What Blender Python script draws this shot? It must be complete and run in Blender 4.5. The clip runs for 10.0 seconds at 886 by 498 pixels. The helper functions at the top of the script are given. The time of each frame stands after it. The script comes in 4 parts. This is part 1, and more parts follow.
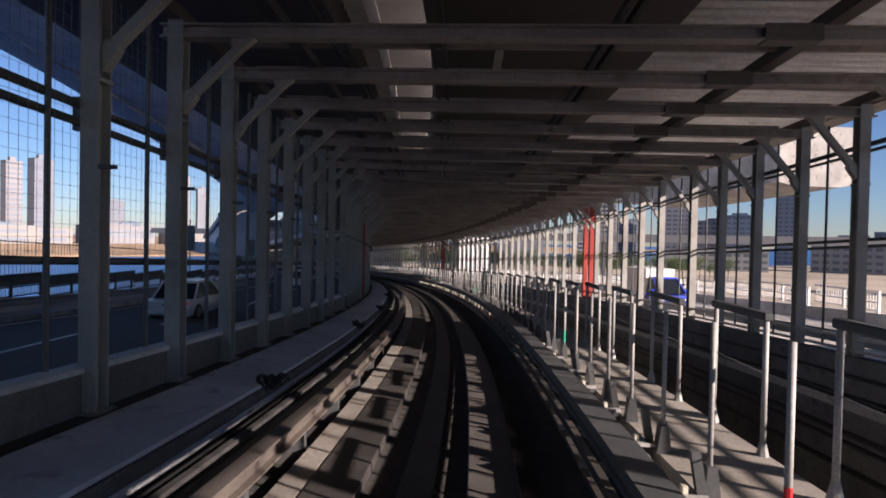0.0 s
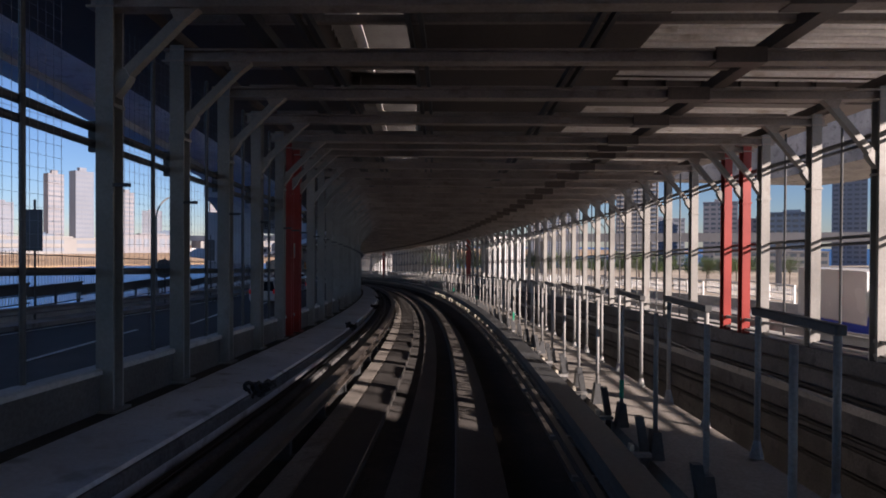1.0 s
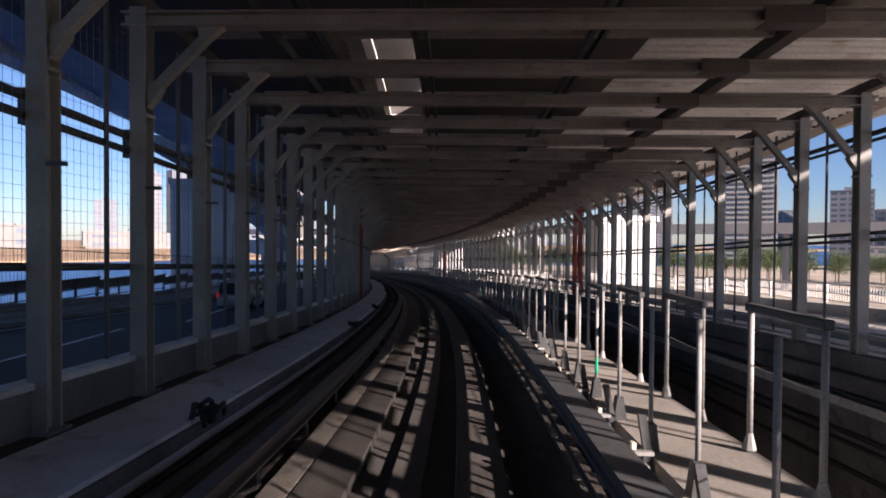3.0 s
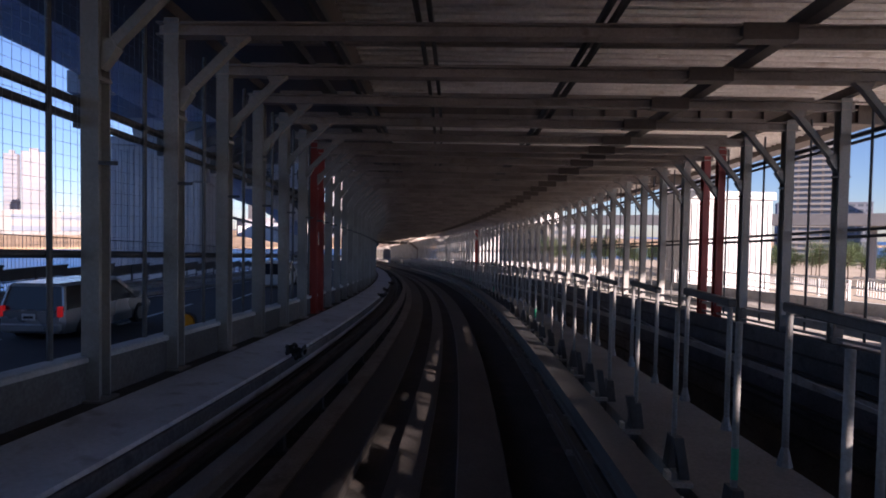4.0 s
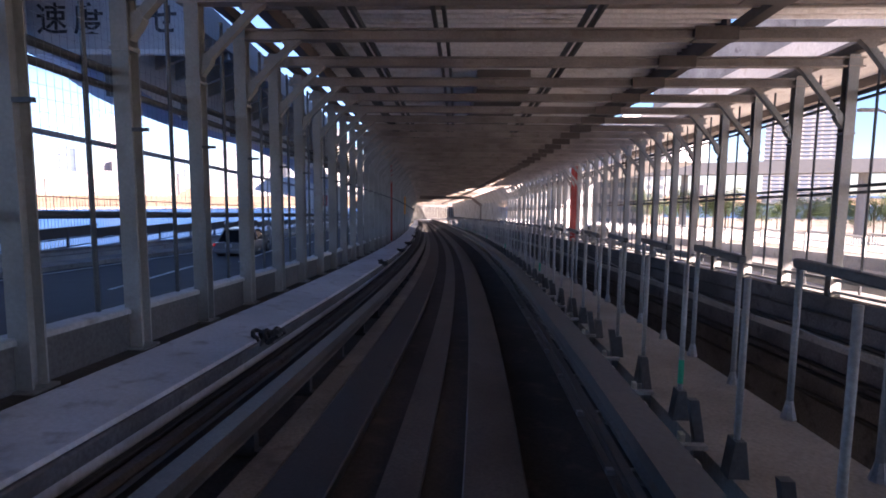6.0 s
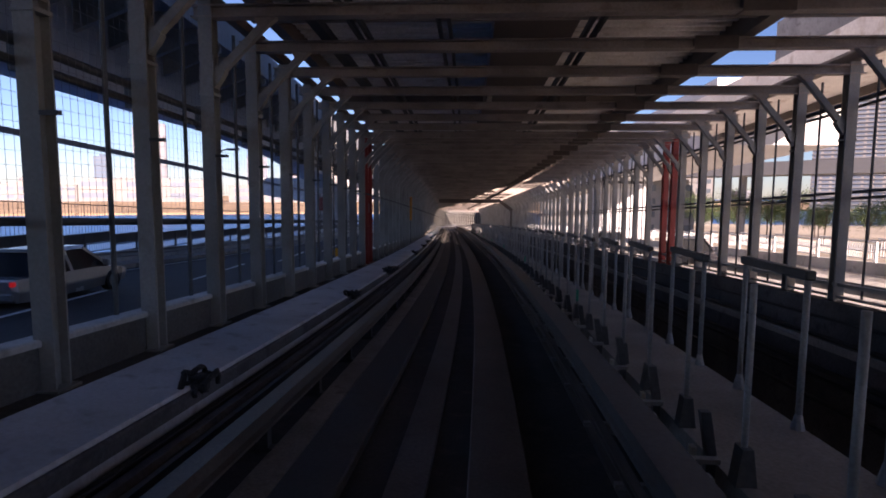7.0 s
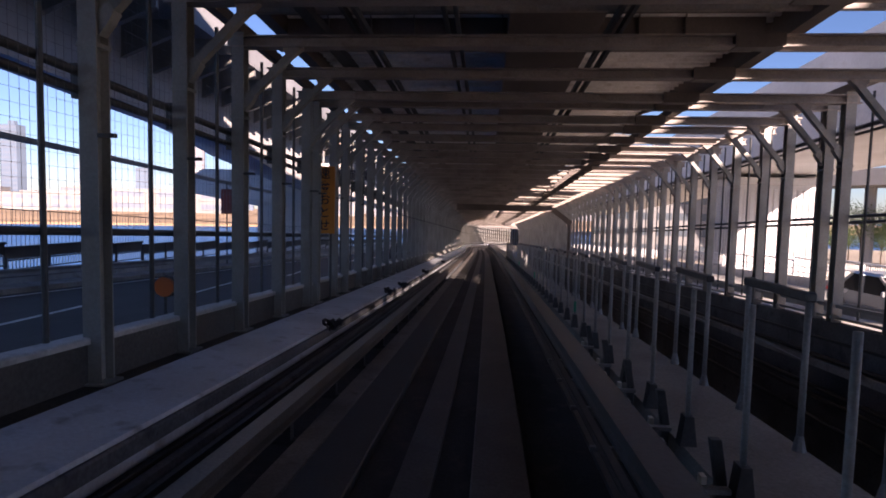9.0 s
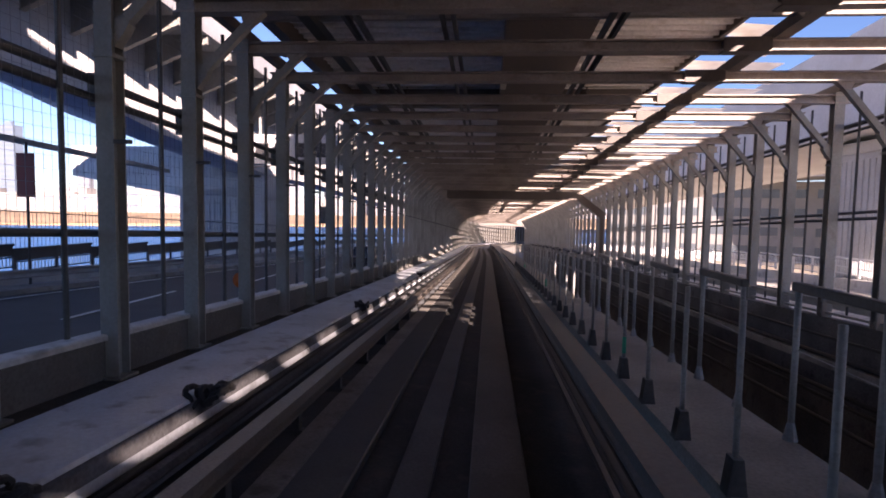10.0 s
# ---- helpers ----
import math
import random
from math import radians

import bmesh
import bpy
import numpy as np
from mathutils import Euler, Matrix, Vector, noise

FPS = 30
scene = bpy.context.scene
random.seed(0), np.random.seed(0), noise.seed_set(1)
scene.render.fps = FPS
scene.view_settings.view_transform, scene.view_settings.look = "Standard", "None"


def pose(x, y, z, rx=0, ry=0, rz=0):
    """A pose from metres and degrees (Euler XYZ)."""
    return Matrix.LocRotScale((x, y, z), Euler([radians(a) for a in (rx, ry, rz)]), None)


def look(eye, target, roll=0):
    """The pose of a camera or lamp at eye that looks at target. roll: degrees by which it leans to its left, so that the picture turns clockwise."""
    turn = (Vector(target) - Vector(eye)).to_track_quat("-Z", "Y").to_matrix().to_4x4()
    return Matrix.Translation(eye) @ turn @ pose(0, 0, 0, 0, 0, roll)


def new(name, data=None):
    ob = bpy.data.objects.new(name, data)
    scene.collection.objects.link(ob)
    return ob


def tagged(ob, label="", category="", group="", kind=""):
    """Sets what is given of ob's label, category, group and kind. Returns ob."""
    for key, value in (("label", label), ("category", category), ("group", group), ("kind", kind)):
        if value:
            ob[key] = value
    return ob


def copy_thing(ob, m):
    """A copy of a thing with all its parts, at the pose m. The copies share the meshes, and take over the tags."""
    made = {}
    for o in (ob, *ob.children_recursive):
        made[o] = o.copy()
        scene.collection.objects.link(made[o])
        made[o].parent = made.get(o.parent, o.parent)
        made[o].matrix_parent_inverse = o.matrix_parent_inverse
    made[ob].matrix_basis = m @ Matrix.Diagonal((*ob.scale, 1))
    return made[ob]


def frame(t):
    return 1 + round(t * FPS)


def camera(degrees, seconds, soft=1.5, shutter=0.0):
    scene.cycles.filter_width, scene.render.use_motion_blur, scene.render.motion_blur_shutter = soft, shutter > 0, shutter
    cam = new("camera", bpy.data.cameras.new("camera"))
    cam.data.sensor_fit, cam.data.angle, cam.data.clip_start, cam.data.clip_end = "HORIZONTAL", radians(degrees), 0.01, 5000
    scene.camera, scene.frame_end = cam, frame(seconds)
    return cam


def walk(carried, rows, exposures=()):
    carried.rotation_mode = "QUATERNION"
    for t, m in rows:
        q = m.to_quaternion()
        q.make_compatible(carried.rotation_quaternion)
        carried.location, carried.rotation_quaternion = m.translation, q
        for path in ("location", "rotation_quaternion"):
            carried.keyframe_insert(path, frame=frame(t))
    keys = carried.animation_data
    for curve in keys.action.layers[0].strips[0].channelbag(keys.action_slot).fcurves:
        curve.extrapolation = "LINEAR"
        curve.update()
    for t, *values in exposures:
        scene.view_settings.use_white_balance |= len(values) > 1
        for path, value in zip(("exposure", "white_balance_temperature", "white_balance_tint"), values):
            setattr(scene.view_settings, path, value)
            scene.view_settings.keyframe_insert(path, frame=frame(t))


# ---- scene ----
cam = camera(77.4, 10.0, soft=1.8)

# ---- the line of the guideway: curvature along its length, a gentle fall ----
FALL = 0.045
STEP = 1.0
LINE_S = np.arange(-40.0, 420.0, STEP)
BEND_AT = np.concatenate([np.arange(0.0, 241.0, 20.0), [260.0, 280.0, 320.0]])
BEND = np.array([6.082, 5.064, 4.158, 3.948, 3.813, 3.127, 2.138, 1.159, 0.295, -0.062, 0.027, 0.378, 0.818] + [-0.5, -6.0, -8.0]) * 1e-3
_k = np.interp(LINE_S, BEND_AT, BEND)
_k[LINE_S < -20] = 0.0
LINE_H = np.concatenate([[0], np.cumsum((_k[1:] + _k[:-1]) / 2 * STEP)])
LINE_H -= np.interp(-20.0, LINE_S, LINE_H)
_hm = (LINE_H[1:] + LINE_H[:-1]) / 2
LINE_X = np.concatenate([[0], np.cumsum(-np.sin(_hm) * STEP)])
LINE_Y = np.concatenate([[0], np.cumsum(np.cos(_hm) * STEP)])
LINE_X -= np.interp(-20.0, LINE_S, LINE_X)
LINE_Y -= np.interp(-20.0, LINE_S, LINE_Y)


def heading(s):
    return float(np.interp(s, LINE_S, LINE_H))


def spot(s, lat, z):
    """World place of a point s metres along the line, lat metres to its right, z above the running surface."""
    h = heading(s)
    return Vector((float(np.interp(s, LINE_S, LINE_X)) + lat * math.cos(h),
                   float(np.interp(s, LINE_S, LINE_Y)) + lat * math.sin(h), z - FALL * s))


def station(s, lat=0.0, z=0.0, turn=0.0):
    """Pose at a station: local x to the right, y ahead, z up."""
    return Matrix.Translation(spot(s, lat, z)) @ Matrix.Rotation(heading(s) + radians(turn), 4, "Z")


# ---- the ride: seconds, metres along the line, yaw from the line, pitch and lean in degrees ----
EYE = 2.5
RIDE = [
    (0.00, 0.52, 5.50, 1.62, 1.19),
    (0.50, 8.50, 5.49, 1.72, 1.26),
    (1.00, 16.50, 3.61, 2.08, 0.28),
    (1.50, 24.50, 3.39, 1.21, 0.68),
    (2.00, 32.39, 3.50, 1.32, 0.74),
    (2.50, 40.19, 3.55, 1.70, 0.46),
    (4.00, 62.96, 3.90, 0.77, 0.98),
    (4.50, 70.83, 4.12, -0.27, 1.25),
    (5.00, 78.71, 4.30, -3.06, 0.55),
    (5.50, 86.56, 4.56, -3.55, 0.80),
    (7.00, 110.16, 4.93, -2.94, 0.40),
    (7.50, 118.04, 5.08, -1.82, 1.19),
    (8.00, 125.87, 5.18, -2.12, -0.23),
    (9.00, 141.49, 5.33, -1.26, 1.36),
    (9.50, 149.31, 4.73, -1.67, 0.86),
    (10.00, 157.13, 4.91, -1.35, 1.01),
]
EXPOSE = [(0.0, 0.58), (0.45, 0.08), (1.0, 0.4), (1.5, 0.52), (2.0, 0.7), (2.5, 0.75), (4.0, 0.95), (4.5, 0.95), (5.1, 2.05), (5.7, 2.3), (6.8, 1.1), (8.0, 1.0), (9.0, 1.12), (9.5, 1.03), (10.0, 1.5)]
walk(cam, [(t, pose(*spot(s, 0.0, EYE), 90 + p - math.degrees(math.atan(FALL)), -r, math.degrees(heading(s)) + y))
           for t, s, y, p, r in RIDE],
     exposures=[(t, e, 5700 if t < 6 else 6050, 24 if t < 3 else 32 if t < 6 else 35) for t, e in EXPOSE])

# ---- sky and sun ----
SUN_EL, SUN_YAW = 21.6, -110.0
world = bpy.data.worlds.new("sky")
scene.world = world
world.use_nodes = True
wn = world.node_tree.nodes
sky = wn.new("ShaderNodeTexSky")
sky.sky_type = "NISHITA"
sky.sun_disc = False
sky.sun_elevation = radians(SUN_EL)
sky.sun_rotation = radians(-SUN_YAW)
sky.altitude, sky.air_density, sky.dust_density, sky.ozone_density = 20, 1.0, 0.15, 4.0
wn["Background"].inputs[1].default_value = 0.066
world.node_tree.links.new(sky.outputs[0], wn["Background"].inputs[0])
sun = new("sun", bpy.data.lights.new("sun", "SUN"))
sun.data.energy, sun.data.angle, sun.data.color = 8.2, radians(0.55), (1.0, 0.815, 0.585)
_a, _e = radians(SUN_YAW), radians(SUN_EL)
sun.matrix_world = look((0, 0, 60), Vector((0, 0, 60)) - Vector((-math.sin(_a) * math.cos(_e), math.cos(_a) * math.cos(_e), math.sin(_e))))


# ---- materials ----
def material(name, colour, rough=0.6, metal=0.0, scale=1.0, vary=0.25, fine=0.15, bump=0.0, spots=None, per_piece=0.0, spec=0.5):
    """Painted or mineral surface with large stains, fine grain and a little relief."""
    m = bpy.data.materials.new(name)
    m.use_nodes = True
    n, l = m.node_tree.nodes, m.node_tree.links
    b = n["Principled BSDF"]
    b.inputs["Roughness"].default_value, b.inputs["Metallic"].default_value = rough, metal
    b.inputs["Specular IOR Level"].default_value = spec
    geo = n.new("ShaderNodeNewGeometry")
    big, small = n.new("ShaderNodeTexNoise"), n.new("ShaderNodeTexNoise")
    big.inputs["Scale"].default_value, big.inputs["Detail"].default_value = 0.7 * scale, 6
    small.inputs["Scale"].default_value, small.inputs["Detail"].default_value = 22 * scale, 4
    l.new(geo.outputs["Position"], big.inputs["Vector"])
    l.new(geo.outputs["Position"], small.inputs["Vector"])
    base = n.new("ShaderNodeRGB")
    base.outputs[0].default_value = (*colour, 1)
    last = base.outputs[0]

    def shade(value, lo, hi, last):
        r = n.new("ShaderNodeMapRange")
        r.inputs["From Min"].default_value, r.inputs["From Max"].default_value = 0.3, 0.7
        r.inputs["To Min"].default_value, r.inputs["To Max"].default_value = lo, hi
        l.new(value, r.inputs["Value"])
        x = n.new("ShaderNodeVectorMath")
        x.operation = "MULTIPLY"
        l.new(last, x.inputs[0])
        l.new(r.outputs[0], x.inputs[1])
        return x.outputs[0]

    last = shade(big.outputs["Fac"], 1 - vary, 1 + vary * 0.5, last)
    last = shade(small.outputs["Fac"], 1 - fine, 1 + fine * 0.6, last)
    if per_piece:
        info = n.new("ShaderNodeObjectInfo")
        r = n.new("ShaderNodeMapRange")
        r.inputs["To Min"].default_value, r.inputs["To Max"].default_value = 1 - per_piece, 1 + per_piece * 0.5
        l.new(info.outputs["Random"], r.inputs["Value"])
        x = n.new("ShaderNodeVectorMath")
        x.operation = "MULTIPLY"
        l.new(last, x.inputs[0])
        l.new(r.outputs[0], x.inputs[1])
        last = x.outputs[0]
    if spots:
        mus = n.new("ShaderNodeTexNoise")
        mus.inputs["Scale"].default_value, mus.inputs["Detail"].default_value = 3.1 * scale, 8
        l.new(geo.outputs["Position"], mus.inputs["Vector"])
        r = n.new("ShaderNodeMapRange")
        r.inputs["From Min"].default_value, r.inputs["From Max"].default_value = 0.56, 0.72
        l.new(mus.outputs["Fac"], r.inputs["Value"])
        mix = n.new("ShaderNodeMix")
        mix.data_type = "RGBA"
        l.new(r.outputs[0], mix.inputs[0])
        l.new(last, mix.inputs[6])
        mix.inputs[7].default_value = (*spots, 1)
        last = mix.outputs[2]
    l.new(last, b.inputs["Base Color"])
    rr = n.new("ShaderNodeMapRange")
    rr.inputs["To Min"].default_value, rr.inputs["To Max"].default_value = max(0.05, rough - 0.12), min(1, rough + 0.12)
    l.new(big.outputs["Fac"], rr.inputs["Value"])
    l.new(rr.outputs[0], b.inputs["Roughness"])
    if bump:
        bp = n.new("ShaderNodeBump")
        bp.inputs["Strength"].default_value, bp.inputs["Distance"].default_value = 0.5, bump
        l.new(small.outputs["Fac"], bp.inputs["Height"])
        l.new(bp.outputs[0], b.inputs["Normal"])
    return m


def glow(name, colour, strength):
    m = bpy.data.materials.new(name)
    m.use_nodes = True
    b = m.node_tree.nodes["Principled BSDF"]
    b.inputs["Base Color"].default_value = (*colour, 1)
    b.inputs["Emission Color"].default_value = (*colour, 1)
    b.inputs["Emission Strength"].default_value = strength
    return m


STEEL = material("grey_paint", (0.285, 0.283, 0.268), 0.45, 0.0, 1.0, 0.3, 0.12, 0.002, (0.23, 0.215, 0.195))
STEEL_DARK = material("dark_steel", (0.09, 0.095, 0.1), 0.5, 0.3, 1.0, 0.3, 0.2)
GALV = material("galvanised", (0.33, 0.33, 0.325), 0.6, 0.15, 1.5, 0.3, 0.2, 0.001)
FRAME_BROWN = material("brown_beam_paint", (0.37, 0.325, 0.29), 0.6, 0.0, 1.0, 0.35, 0.15, 0.002, (0.24, 0.2, 0.17))
RED = material("red_paint", (0.29, 0.03, 0.021), 0.45, 0, 1, 0.25, 0.1)
CONCRETE = material("concrete", (0.34, 0.33, 0.31), 0.85, 0, 0.8, 0.35, 0.2, 0.006, (0.16, 0.15, 0.14))
CONCRETE_PALE = material("pale_concrete", (0.5, 0.5, 0.49), 0.8, 0, 0.8, 0.3, 0.15, 0.004, (0.3, 0.29, 0.27))
WALK = material("walkway_concrete", (0.29, 0.27, 0.242), 0.85, 0, 1.2, 0.3, 0.2, 0.005)
LEDGE = material("ledge_concrete", (0.27, 0.25, 0.225), 0.6, 0, 1.2, 0.4, 0.25, 0.004, (0.13, 0.11, 0.1))
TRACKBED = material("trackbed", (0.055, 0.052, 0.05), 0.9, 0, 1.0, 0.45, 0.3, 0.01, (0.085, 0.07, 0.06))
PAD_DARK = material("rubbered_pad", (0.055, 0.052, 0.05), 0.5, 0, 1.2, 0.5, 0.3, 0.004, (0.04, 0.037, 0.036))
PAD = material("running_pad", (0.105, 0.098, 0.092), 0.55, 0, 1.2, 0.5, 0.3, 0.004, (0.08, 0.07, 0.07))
RAIL = material("guide_rail", (0.2, 0.175, 0.155), 0.42, 0.5, 1.4, 0.35, 0.2)
COPPER = material("power_rail", (0.11, 0.1, 0.095), 0.45, 0.5, 1.4, 0.3, 0.2)
INSUL = material("insulator", (0.6, 0.57, 0.48), 0.35, 0, 2, 0.2, 0.1)
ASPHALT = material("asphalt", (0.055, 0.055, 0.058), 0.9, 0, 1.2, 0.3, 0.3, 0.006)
LINE = material("road_paint", (0.7, 0.7, 0.68), 0.7, 0, 2, 0.3, 0.2)
SOFFIT = material("deck_soffit", (0.88, 0.86, 0.83), 0.75, 0, 0.5, 0.2, 0.12, 0.004, (0.6, 0.55, 0.49))
GIRDER = material("girder_paint", (0.125, 0.103, 0.09), 0.55, 0, 0.6, 0.35, 0.15)
WIRE = material("fence_wire", (0.25, 0.26, 0.27), 0.5, 0.5, 2, 0.2, 0.1)

WHITE_WALL = material("white_cladding", (0.55, 0.56, 0.57), 0.6, 0, 0.4, 0.2, 0.08, 0.002, (0.5, 0.5, 0.49))
WHITE_PAINT = material("white_paint", (0.75, 0.76, 0.76), 0.5, 0, 1, 0.15, 0.08)
SIGN_BACK = material("sign_back", (0.12, 0.12, 0.12), 0.5, 0.3, 1, 0.2, 0.1)
SIGN_RED = material("dull_red_sign", (0.22, 0.035, 0.03), 0.5, 0, 1, 0.2, 0.1)
ORANGE = material("orange_board", (0.62, 0.24, 0.03), 0.55, 0, 1.2, 0.2, 0.1)
SIGN_INK = material("sign_ink", (0.03, 0.03, 0.035), 0.6, 0, 2, 0.2, 0.1)
AMBER = material("amber_lens", (0.8, 0.35, 0.02), 0.3, 0, 2, 0.1, 0.1)
AMBER_DIM = material("orange_lens", (0.6, 0.14, 0.03), 0.3, 0, 2, 0.1, 0.1)
PITBED = material("pit_floor", (0.13, 0.09, 0.065), 0.9, 0, 0.6, 0.4, 0.3, 0.01)
SOOT = material("sooty_concrete", (0.12, 0.12, 0.125), 0.9, 0, 0.9, 0.5, 0.3, 0.008, (0.05, 0.05, 0.055))
CITY_WHITE = material("white_sheds", (0.24, 0.237, 0.233), 0.7, 0, 0.05, 0.15, 0.05)
# distance haze is mixed into these bluish wall and glass colours
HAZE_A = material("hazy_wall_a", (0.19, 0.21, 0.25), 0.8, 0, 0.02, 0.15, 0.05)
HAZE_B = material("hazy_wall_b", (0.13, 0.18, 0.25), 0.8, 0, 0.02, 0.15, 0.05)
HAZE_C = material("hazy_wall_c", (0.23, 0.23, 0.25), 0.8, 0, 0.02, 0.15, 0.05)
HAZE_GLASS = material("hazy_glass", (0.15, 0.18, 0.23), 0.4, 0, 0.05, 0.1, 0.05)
CITY_GLASS = material("city_glass", (0.1, 0.12, 0.14), 0.2, 0, 0.05, 0.2, 0.05)
APT_A = material("apartment_wall", (0.34, 0.31, 0.28), 0.8, 0, 0.05, 0.15, 0.05)
SAND = material("sandy_bank", (0.44, 0.305, 0.175), 0.95, 0, 0.03, 0.35, 0.2)
LAND = material("open_ground", (0.42, 0.355, 0.26), 0.95, 0, 0.04, 0.4, 0.3)
BARK = material("bark", (0.1, 0.075, 0.055), 0.9, 0, 3, 0.3, 0.3, 0.01)
LEAF_A = material("leaf_green", (0.07, 0.11, 0.03), 0.6, 0, 2, 0.4, 0.2)
LEAF_B = material("leaf_olive", (0.075, 0.095, 0.03), 0.6, 0, 2, 0.4, 0.2)
PEARL = material("white_car_paint", (0.72, 0.72, 0.7), 0.25, 0, 1, 0.08, 0.03)
SILVER = material("silver_car_paint", (0.45, 0.46, 0.47), 0.25, 0.5, 1, 0.08, 0.03)
DARK_CAR = material("dark_car_paint", (0.06, 0.06, 0.07), 0.2, 0.3, 1, 0.08, 0.03)
BLUE_CAR = material("blue_car_paint", (0.03, 0.06, 0.5), 0.3, 0, 1, 0.08, 0.03)
CAR_GLASS = material("car_glass", (0.015, 0.017, 0.02), 0.08, 0, 1, 0.1, 0.02)
TAIL = glow("tail_lamp", (0.5, 0.015, 0.012), 0.2)
SHEET = bpy.data.materials.new("roof_sheeting")
SHEET.use_nodes = True
_n, _l = SHEET.node_tree.nodes, SHEET.node_tree.links
_tr, _df, _mx, _no, _rp = _n.new("ShaderNodeBsdfTranslucent"), _n.new("ShaderNodeBsdfDiffuse"), _n.new("ShaderNodeMixShader"), _n.new("ShaderNodeTexNoise"), _n.new("ShaderNodeValToRGB")
_no.inputs["Scale"].default_value, _no.inputs["Detail"].default_value = 0.9, 7
_rp.color_ramp.elements[0].color, _rp.color_ramp.elements[1].color = (0.62, 0.54, 0.42, 1), (0.88, 0.82, 0.7, 1)
_rp.color_ramp.elements[0].position, _rp.color_ramp.elements[1].position = 0.35, 0.65
_geo = _n.new("ShaderNodeNewGeometry")
_l.new(_geo.outputs["Position"], _no.inputs["Vector"])
_l.new(_no.outputs["Fac"], _rp.inputs["Fac"])
for _b in (_tr, _df):
    _l.new(_rp.outputs["Color"], _b.inputs["Color"])
_mx.inputs[0].default_value = 0.15
_l.new(_tr.outputs[0], _mx.inputs[1])
_l.new(_df.outputs[0], _mx.inputs[2])
_l.new(_mx.outputs[0], _n["Material Output"].inputs["Surface"])
WATER = material("river", (0.03, 0.11, 0.3), 0.35, 0, 0.12, 0.25, 0.3, 0.12, spec=0.12)
GAP_SHADE = material("gutter_dirt", (0.075, 0.07, 0.064), 0.95, 0, 1.1, 0.4, 0.3, 0.01, (0.05, 0.046, 0.042))
TROUGH = material("trough_paint", (0.6, 0.64, 0.69), 0.45, 0, 0.9, 0.3, 0.12, 0.003, (0.3, 0.31, 0.33))
# paler than the other asphalt so that more sunlight bounces up to the soffit
BOUNCE_ASPHALT = material("old_asphalt", (0.5, 0.48, 0.44), 0.9, 0, 1.0, 0.3, 0.25, 0.006, (0.1, 0.095, 0.09))
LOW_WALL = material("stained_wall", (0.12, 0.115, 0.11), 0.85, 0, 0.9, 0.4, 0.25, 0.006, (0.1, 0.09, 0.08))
RUBBER = material("black_rubber", (0.02, 0.02, 0.022), 0.6, 0, 2, 0.3, 0.2)
RAMP = material("ramp_paint", (0.3, 0.31, 0.325), 0.65, 0, 0.5, 0.25, 0.1, 0.002, (0.24, 0.24, 0.24))
PANEL = material("weathered_panel", (0.14, 0.125, 0.1), 0.8, 0, 0.8, 0.35, 0.2, 0.004, (0.09, 0.075, 0.06))
GREEN_TAPE = material("green_tape", (0.02, 0.35, 0.2), 0.5, 0, 2, 0.15, 0.1)
RED_TAPE = material("red_tape", (0.6, 0.03, 0.03), 0.5, 0, 2, 0.15, 0.1)


# ---- builders ----
def part(name, bm, mat, parent=None, label="", smooth=False):
    me = bpy.data.meshes.new(name)
    bmesh.ops.recalc_face_normals(bm, faces=bm.faces)
    bm.to_mesh(me)
    bm.free()
    me.materials.append(mat)
    if smooth:
        for p in me.polygons:
            p.use_smooth = True
    ob = new(name, me)
    if parent is not None:
        ob.parent = parent
    if label:
        ob["label"] = label
    return ob


def again(ob, parent, m):
    """A sibling piece on the same mesh."""
    o = bpy.data.objects.new(ob.name, ob.data)
    scene.collection.objects.link(o)
    o.parent = parent
    o.matrix_basis = m
    return o


def empty(name, m, label, category, group="", kind=""):
    e = new(name)
    e.empty_display_size = 0.2
    e.matrix_world = m
    return tagged(e, label, category, group, kind)


def box(bm, x0, x1, y0, y1, z0, z1, bevel=0.0):
    vs = [bm.verts.new((x, y, z)) for x in (x0, x1) for y in (y0, y1) for z in (z0, z1)]
    fs = [bm.faces.new([vs[i] for i in q]) for q in ((0, 1, 3, 2), (4, 6, 7, 5), (0, 4, 5, 1), (2, 3, 7, 6), (0, 2, 6, 4), (1, 5, 7, 3))]
    if bevel:
        es = {e for f in fs for e in f.edges}
        bmesh.ops.bevel(bm, geom=list(es), offset=bevel, segments=1, affect="EDGES")
    return bm


def beam(bm, a, b, r, sides=8, r2=None):
    """A round bar from a to b."""
    a, b = Vector(a), Vector(b)
    d = (b - a).normalized()
    u = d.orthogonal().normalized()
    v = d.cross(u)
    r2 = r if r2 is None else r2
    ring = [[bm.verts.new(p + q * (u * math.cos(2 * math.pi * i / sides) + v * math.sin(2 * math.pi * i / sides))) for i in range(sides)] for p, q in ((a, r), (b, r2))]
    for i in range(sides):
        bm.faces.new((ring[0][i], ring[0][(i + 1) % sides], ring[1][(i + 1) % sides], ring[1][i]))
    bm.faces.new(ring[0][::-1])
    bm.faces.new(ring[1])
    return bm


